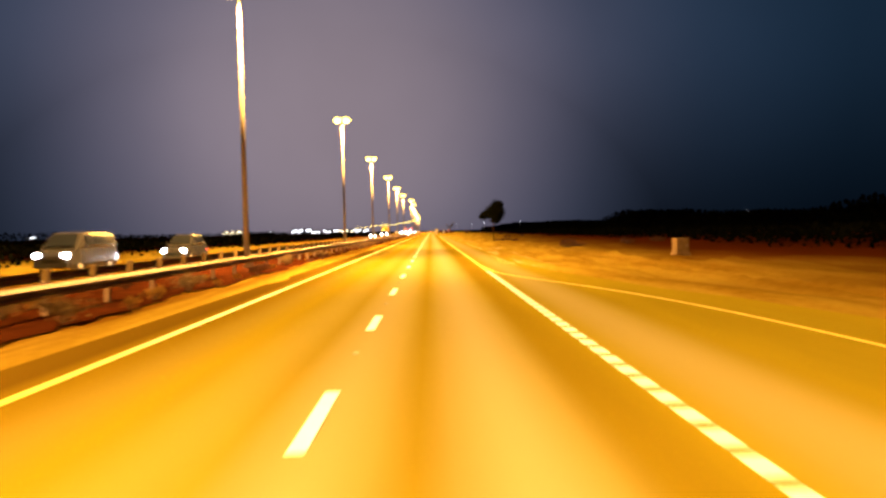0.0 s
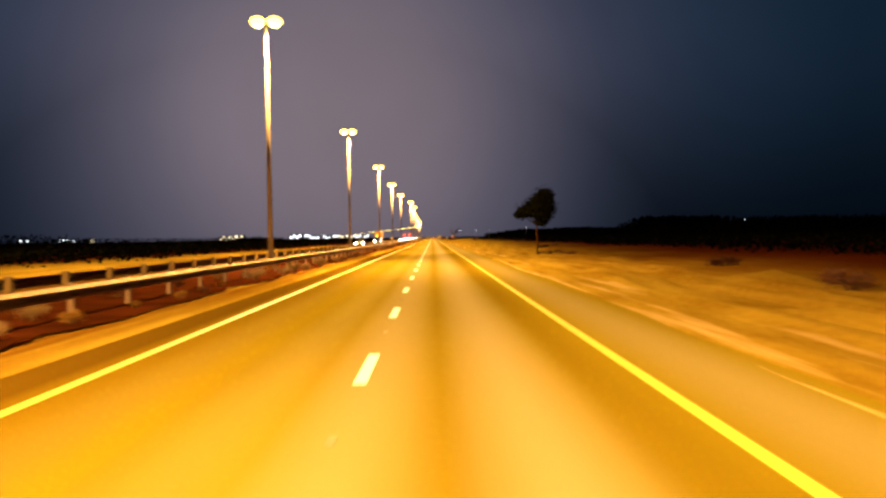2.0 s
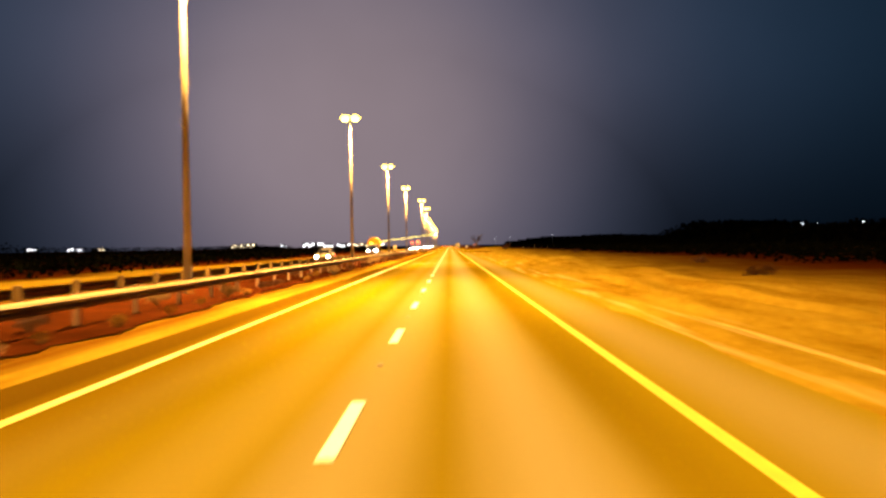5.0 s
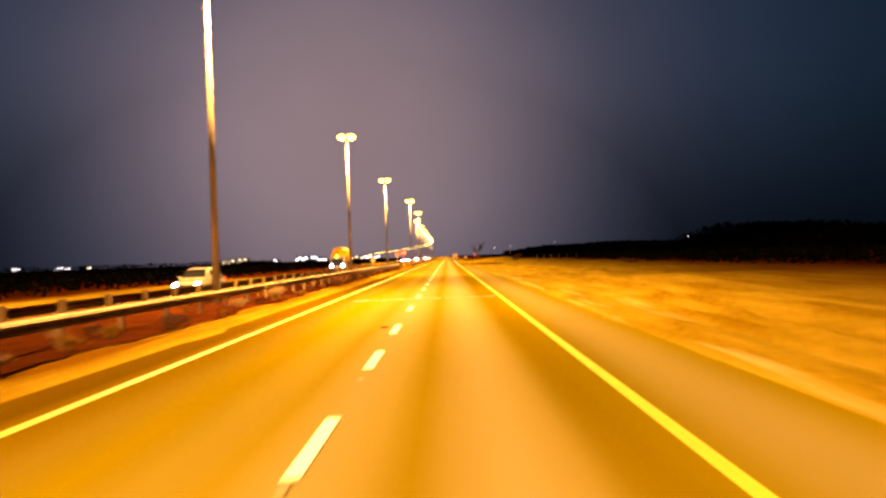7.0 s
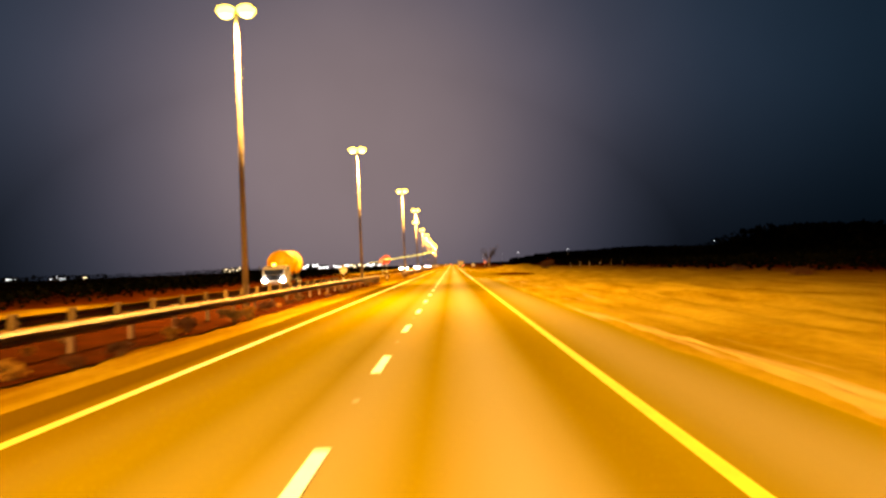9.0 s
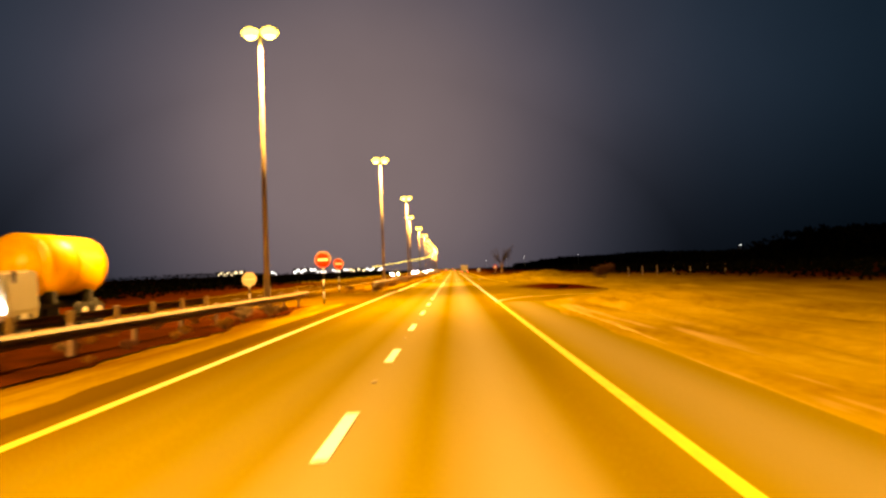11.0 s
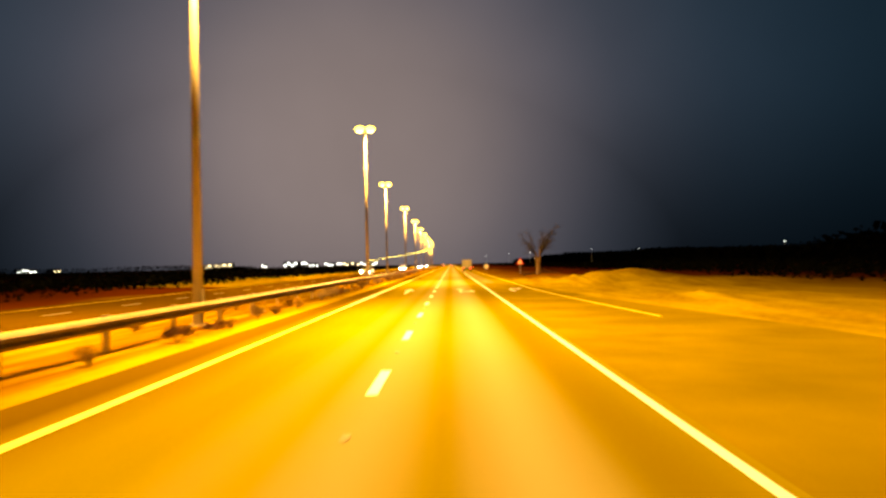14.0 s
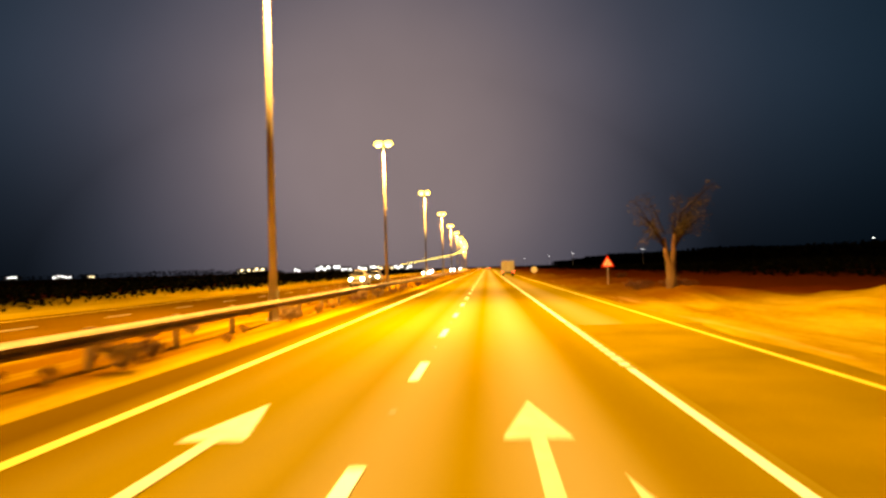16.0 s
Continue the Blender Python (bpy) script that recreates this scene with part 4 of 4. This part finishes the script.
for i, (x, y) in enumerate(LOWS):
    m = pose(x, y, ground_height(x, y), 0, 0, 67 * i) @ Matrix.Scale(0.55 if x < 0 or 105 < y < 107 else 1.0, 4)
    if i == 0:
        low.matrix_basis = m
    else:
        copy_thing(low, m)


def thicket(name, label, path_x, ya, yb, n, h_of, seed, depth=14):
    """A far belt of trees and bushes with an uneven top, one mass of small leaf clumps."""
    g = np.random.default_rng(seed)
    y = g.uniform(ya, yb, n)
    top = np.array([h_of(v) for v in y])
    z = top * (1 - g.beta(0.95, 1.4, n)) * g.uniform(0.90, 1.0, n)
    x = np.array([path_x(v) for v in y]) + np.clip(g.normal(0, 1, n), -1.5, 1.5) * depth * 0.3
    c = np.stack([x, y, z], 1)
    a = g.normal(size=(n, 3))
    a /= np.linalg.norm(a, axis=1)[:, None]
    b = np.cross(a, g.normal(size=(n, 3)))
    b /= np.linalg.norm(b, axis=1)[:, None]
    s = g.uniform(0.5, 1.2, n)[:, None] * np.clip(top[:, None] * 0.125, 0.24, 3)
    v = np.stack([c + a * s, c + b * s * 0.7, c - a * s, c - b * s * 0.7], 1).reshape(-1, 3)
    f = np.arange(4 * n).reshape(-1, 4)
    me = bpy.data.meshes.new(name)
    me.from_pydata(v.tolist(), [], f.tolist())
    me.materials.append(LEAF_UNLIT)
    return tagged(new(name, me), label, "thicket", kind="stuff")


def ragged(seed, lo, hi, scale):
    return lambda y: max(1.2, lo + (hi - lo) * (0.5 + 0.9 * noise.noise((y * scale, seed, 0.3))) + 0.4 * noise.noise((y * scale * 6, seed, 1.7)))


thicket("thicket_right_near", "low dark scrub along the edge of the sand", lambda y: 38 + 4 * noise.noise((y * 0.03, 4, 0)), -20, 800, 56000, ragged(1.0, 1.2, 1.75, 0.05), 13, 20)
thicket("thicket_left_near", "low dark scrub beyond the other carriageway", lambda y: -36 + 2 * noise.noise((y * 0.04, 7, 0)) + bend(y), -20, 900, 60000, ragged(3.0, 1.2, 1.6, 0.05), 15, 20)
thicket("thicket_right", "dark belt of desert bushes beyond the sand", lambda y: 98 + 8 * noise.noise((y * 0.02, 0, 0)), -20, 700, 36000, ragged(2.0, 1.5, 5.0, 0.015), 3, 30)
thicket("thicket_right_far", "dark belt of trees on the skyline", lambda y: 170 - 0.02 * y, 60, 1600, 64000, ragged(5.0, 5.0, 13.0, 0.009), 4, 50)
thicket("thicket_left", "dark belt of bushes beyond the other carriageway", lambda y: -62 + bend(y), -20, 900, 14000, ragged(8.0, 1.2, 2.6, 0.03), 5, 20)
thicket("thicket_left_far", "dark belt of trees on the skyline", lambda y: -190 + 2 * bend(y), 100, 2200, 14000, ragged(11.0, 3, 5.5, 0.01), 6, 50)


# ================= far buildings and lights =================
def far_building(az, dist, w, h, warm, seed, base=0.0):
    rng = random.Random(seed)
    b = new("building")
    part("wall", box(0, 0, h / 2, w, w * 0.5, h), FAR_WALL, b)
    part("roof", box(0, 0, h + 0.3, w * 1.03, w * 0.53, 0.6), FAR_WALL, b)
    n = max(2, int(w / 6))
    for i in range(n):
        if rng.random() < 0.8:
            x = -w / 2 + w * (i + 0.5) / n
            zc = h * rng.choice((0.45, 0.75))
            part("window", box(x, -w * 0.25 - 0.15, zc, w / n * 0.62, 0.3, h * 0.28), WINDOW_WARM if warm else WINDOW_LIT, b, "lit window")
    a = math.radians(az)
    b.matrix_basis = pose(dist * math.sin(a), dist * math.cos(a), base, 0, 0, -az)
    return tagged(b, "far low building with lit windows on the night skyline", "building", "buildings on the skyline")


for i, (az, dist, w, h, warm) in enumerate(((-29.2, 1900, 30, 9, False), (-26.6, 1900, 34, 9, False), (-25.2, 1900, 26, 9, True), (-15.8, 1850, 34, 11, True), (-14.9, 1850, 30, 13, True), (-12.6, 1900, 14, 9, False),
                                           (-10.3, 1700, 46, 12, False), (-9.2, 1750, 22, 9, False), (-8.0, 1900, 40, 10, False), (-6.8, 1900, 36, 10, True), (-5.6, 1900, 40, 10, False), (5.6, 1500, 18, 9, False), (6.3, 1500, 14, 8, True), (9.4, 1500, 10, 7, False))):
    far_building(az, dist, w, h, warm, i)

LIGHT_MAST = None
for i, (az, dist, h) in enumerate(((10.2, 900, 10), (15.2, 700, 11), (21.6, 520, 14), (22.4, 525, 13), (24.5, 500, 12), (4.4, 900, 8), (3.4, 1000, 8), (2.2, 1100, 8), (7.3, 800, 9))):
    a = math.radians(az)
    m = pose(dist * math.sin(a), dist * math.cos(a), 0)
    if LIGHT_MAST is None:
        LIGHT_MAST = new("yard_light")
        part("mast", tube((0, 0, 0), (0, 0, 10), 0.12, 0.08, seg=8), STEEL, LIGHT_MAST)
        part("floodlight", box(0, 0, 10.1, 0.6, 0.3, 0.3, bevel=0.05), WINDOW_LIT, LIGHT_MAST, "glowing white floodlight")
        tagged(LIGHT_MAST, "far white yard light on a slim mast", "yard light", "yard lights on the skyline")
        LIGHT_MAST.matrix_basis = m
    else:
        copy_thing(LIGHT_MAST, m)


# ================= vehicles =================
def wheel(parent, x, y, r, w):
    s = 1 if x > 0 else -1
    bm = bmesh.new()
    add_tube(bm, (x - w / 2, y, r), (x + w / 2, y, r), r, r, seg=20)
    wh = part("wheel", bm, RUBBER, parent)
    part("rim", tube((x + s * (w / 2 - 0.02), y, r), (x + s * (w / 2 + 0.015), y, r), r * 0.62, r * 0.55, seg=16), STEEL, wh)


def loft(sections):
    """A skin through rings of (half width low, half width high, z low, z high) at places along y."""
    bm = bmesh.new()
    rings = []
    for y, wl, wh, zl, zh in sections:
        pts = [(-wl * 0.94, zl), (wl * 0.94, zl), (wl, zl + 0.25 * (zh - zl)), (wl * 0.5 + wh * 0.5, zl + 0.7 * (zh - zl)), (wh, zh - 0.04), (wh * 0.9, zh), (-wh * 0.9, zh), (-wh, zh - 0.04), (-wl * 0.5 - wh * 0.5, zl + 0.7 * (zh - zl)), (-wl, zl + 0.25 * (zh - zl))]
        rings.append([bm.verts.new((px, y, pz)) for px, pz in pts])
    n = len(rings[0])
    for ra, rb in zip(rings, rings[1:]):
        for i in range(n):
            bm.faces.new((ra[i], ra[(i + 1) % n], rb[(i + 1) % n], rb[i]))
    bm.faces.new(list(reversed(rings[0])))
    bm.faces.new(rings[-1])
    bmesh.ops.recalc_face_normals(bm, faces=bm.faces[:])
    return bm


def car(name, label, x, y, paint, tall=1.0, van=False, away=False, lights=True, grow=1.0):
    """A car whose front faces the viewer (front at low y), or its back if away."""
    c = new(name)
    L = 4.8 if not van else 5.0
    if van:
        body = [(0, .70, .66, .35, .85), (.15, .86, .80, .28, 1.05), (.8, .92, .84, .25, 1.20), (1.0, .94, .86, .25, 1.25), (4.8, .94, .88, .25, 1.25), (5.0, .90, .84, .35, 1.20)]
        cabin = [(.75, .84, .82, 1.15, 1.22), (1.55, .90, .72, 1.15, 1.92), (2.2, .92, .76, 1.15, 2.02), (4.6, .92, .76, 1.15, 2.00), (4.95, .88, .72, 1.15, 1.85)]
    else:
        t = tall
        body = [(0, .70, .62, .38, .72 * t), (.15, .86, .74, .28, .86 * t), (.9, .91, .80, .24, .98 * t), (1.3, .92, .82, .24, 1.02 * t), (4.3, .92, .82, .24, 1.04 * t), (4.65, .88, .78, .28, 1.0 * t), (4.8, .78, .72, .38, .9 * t)]
        cabin = [(1.15, .80, .78, .98 * t, 1.04 * t), (1.95, .84, .62, .98 * t, 1.62 * t), (2.6, .84, .64, .98 * t, 1.70 * t), (3.8, .84, .62, .98 * t, 1.66 * t), (4.6, .80, .70, .98 * t, 1.10 * t)]
    b = part("body", loft(body), paint, c, smooth=False)
    part("cabin", loft(cabin), paint, c)
    top = cabin[1][4]
    lowz = cabin[0][4]
    a, d = cabin[0][0], cabin[1][0]
    bm = bmesh.new()
    bm.faces.new([bm.verts.new(v) for v in ((-.72, a + .10, lowz + .08), (.72, a + .10, lowz + .08), (.58, d - .06, top - .08), (-.58, d - .06, top - .08))])
    r = bmesh.ops.extrude_face_region(bm, geom=bm.faces[:])
    bmesh.ops.translate(bm, verts=[v for v in r["geom"] if isinstance(v, bmesh.types.BMVert)], vec=(0, -.05, .05))
    bmesh.ops.recalc_face_normals(bm, faces=bm.faces[:])
    part("windscreen", bm, CAR_GLASS, c, "dark windscreen")
    for s in (-1, 1):
        wx = cabin[2][1] * 0.5 + cabin[2][2] * 0.5
        for ya, yb in ((d + .05, d + .85), (d + 1.0, d + 1.9)):
            part("side_window", box(s * (wx + .02), (ya + yb) / 2, (lowz + top) / 2 + .06, .05, yb - ya, (top - lowz) * .55, turn=Matrix.Rotation(-s * .28, 4, "Y")), CAR_GLASS, c)
        part("mirror", box(s * 1.02, d - .2, lowz + .1, .20, .10, .14, bevel=.03), paint, c)
        hl = bmesh.new()
        bmesh.ops.create_uvsphere(hl, u_segments=12, v_segments=8, radius=1, matrix=Matrix.Translation((s * .64, .08, body[1][4] - .17)) @ Matrix.Diagonal((.20, .09, .13, 1)))
        part("headlight", hl, HEADLIGHT if lights and not away else CAR_GLASS, c, "glowing white headlight" if lights and not away else "", smooth=True)
        part("tail_light", box(s * .70, L - .02, .85, .22, .06, .16, bevel=.02), TAIL_LIGHT, c, "glowing red tail light")
        for wy in (.95, L - 1.0):
            wheel(c, s * .80, wy, .34, .22)
    part("grille", box(0, .02, .62, .9, .06, .16, bevel=.02), CAR_GLASS, c)
    part("number_plate", box(0, -.005, .45, .5, .02, .11), SIGN_WHITE, c)
    part("bumper", box(0, .05, .42, 1.62, .16, .2, bevel=.06), paint, c)
    c.matrix_basis = pose(x + bend(y), y, 0, 0, 0, 180 if away else 0) @ Matrix.Diagonal((grow, grow, grow, 1))
    return tagged(c, label, "car")


car("van", "dark minivan with glowing headlights on the other carriageway", -18.6, 35.5, CAR_DARK, van=True, grow=1.12)
car("car", "dark estate car with bright headlights on the other carriageway", -16.6, 47.5, CAR_DARK, tall=1.2)
car("car", "white car with glowing headlights on the other carriageway", -14.0, 183.8, CAR_WHITE)
car("car", "white car with dazzling headlights on the other carriageway", -14.0, 412.0, CAR_WHITE, tall=1.1)
for x, y in ((-17.4, 445), (-14.0, 505), (-17.4, 560), (-14.0, 640), (-17.4, 700), (-14.2, 780)):
    car("car", "distant car with glowing headlights on the other carriageway", x, y, CAR_SILVER)
car("car", "distant car showing red tail lights ahead on the road", 1.8, 720, CAR_WHITE, away=True)
car("car", "distant car showing red tail lights ahead on the road", -1.8, 800, CAR_WHITE, away=True)


def tank_truck(x, y):
    t = new("tank_truck")
    part("cab", loft([(0, 1.10, 1.0, .55, 2.05), (.15, 1.2, 1.06, .45, 2.22), (1.6, 1.2, 1.1, .45, 2.36), (1.9, 1.18, 1.1, .5, 2.32)]), CAR_WHITE, t, "white cab")
    part("windscreen", box(0, 0.02, 1.72, 1.8, .06, .50, bevel=.02), CAR_GLASS, t, "dark windscreen")
    part("bumper", box(0, -.05, .62, 2.35, .25, .35, bevel=.05), RUSTY, t)
    part("grille", box(0, -.01, 1.2, 1.5, .05, .5, bevel=.02), CAR_GLASS, t)
    bm = bmesh.new()
    bmesh.ops.create_cone(bm, cap_ends=True, segments=28, radius1=1.22, radius2=1.22, depth=5.2, matrix=Matrix.Translation((0, 4.8, 2.55)) @ Matrix.Rotation(math.pi / 2, 4, "X") @ Matrix.Diagonal((1, 1.05, 1, 1)))
    bmesh.ops.bevel(bm, geom=[e for e in bm.edges if len(e.link_faces) == 2 and abs(e.calc_face_angle()) > 1.0], offset=.25, segments=3, affect="EDGES")
    part("tank", bm, ORANGE_TANK, t, "orange steel tank", smooth=True)
    for yy in (2.6, 4.8, 7.0):
        part("hoop", tube((0, yy - .05, 2.55), (0, yy + .05, 2.55), 1.27, 1.27, seg=28), ORANGE_TANK, t)
    part("chassis", box(0, 4.4, .95, 1.0, 6.4, .3, bevel=.03), BLACK_PAINT, t)
    for yy in (3.4, 6.2):
        part("cradle", box(0, yy, 1.25, 1.9, .3, .5, bevel=.03), BLACK_PAINT, t)
    part("beacon", box(-.2, 1.0, 2.45, .30, .22, .16, bevel=.05), AMBER_LIGHT, t, "glowing amber beacon")
    for s in (-1, 1):
        hl = bmesh.new()
        bmesh.ops.create_uvsphere(hl, u_segments=12, v_segments=8, radius=1, matrix=Matrix.Translation((s * .85, -.14, .95)) @ Matrix.Diagonal((.18, .08, .13, 1)))
        part("headlight", hl, HEADLIGHT, t, "glowing white headlight", smooth=True)
        part("mirror", box(s * 1.36, .1, 2.1, .14, .1, .45, bevel=.03), BLACK_PAINT, t)
        for wy in (1.0, 5.2, 6.4):
            wheel(t, s * 1.02, wy, .5, .3)
    t.matrix_basis = pose(x, y, 0)
    return tagged(t, "tanker truck with a white cab and an orange tank", "truck")


tank_truck(-15.4, 250.0)


def box_lorry(x, y):
    t = new("box_lorry")
    part("box_body", box(0, 0, 1.75, 2.3, 4.6, 2.0, bevel=.05), CAR_WHITE, t, "plain white box body")
    part("cab", box(0, 3.2, 1.3, 2.0, 1.6, 1.7, bevel=.12), CAR_WHITE, t)
    part("chassis", box(0, .6, .62, .9, 6.0, .22), BLACK_PAINT, t)
    part("rear_door_bar", box(0, -2.33, 1.75, .05, .04, 1.8), STEEL, t)
    for s in (-1, 1):
        part("tail_light", box(s * .95, -2.33, .68, .2, .06, .14, bevel=.02), TAIL_LIGHT, t, "glowing red tail light")
        for wy in (-1.3, 3.0):
            wheel(t, s * .9, wy, .42, .26)
    t.matrix_basis = pose(x, y, 0)
    return tagged(t, "white box lorry seen from behind at the roadside", "truck")


box_lorry(5.0, 462.0)
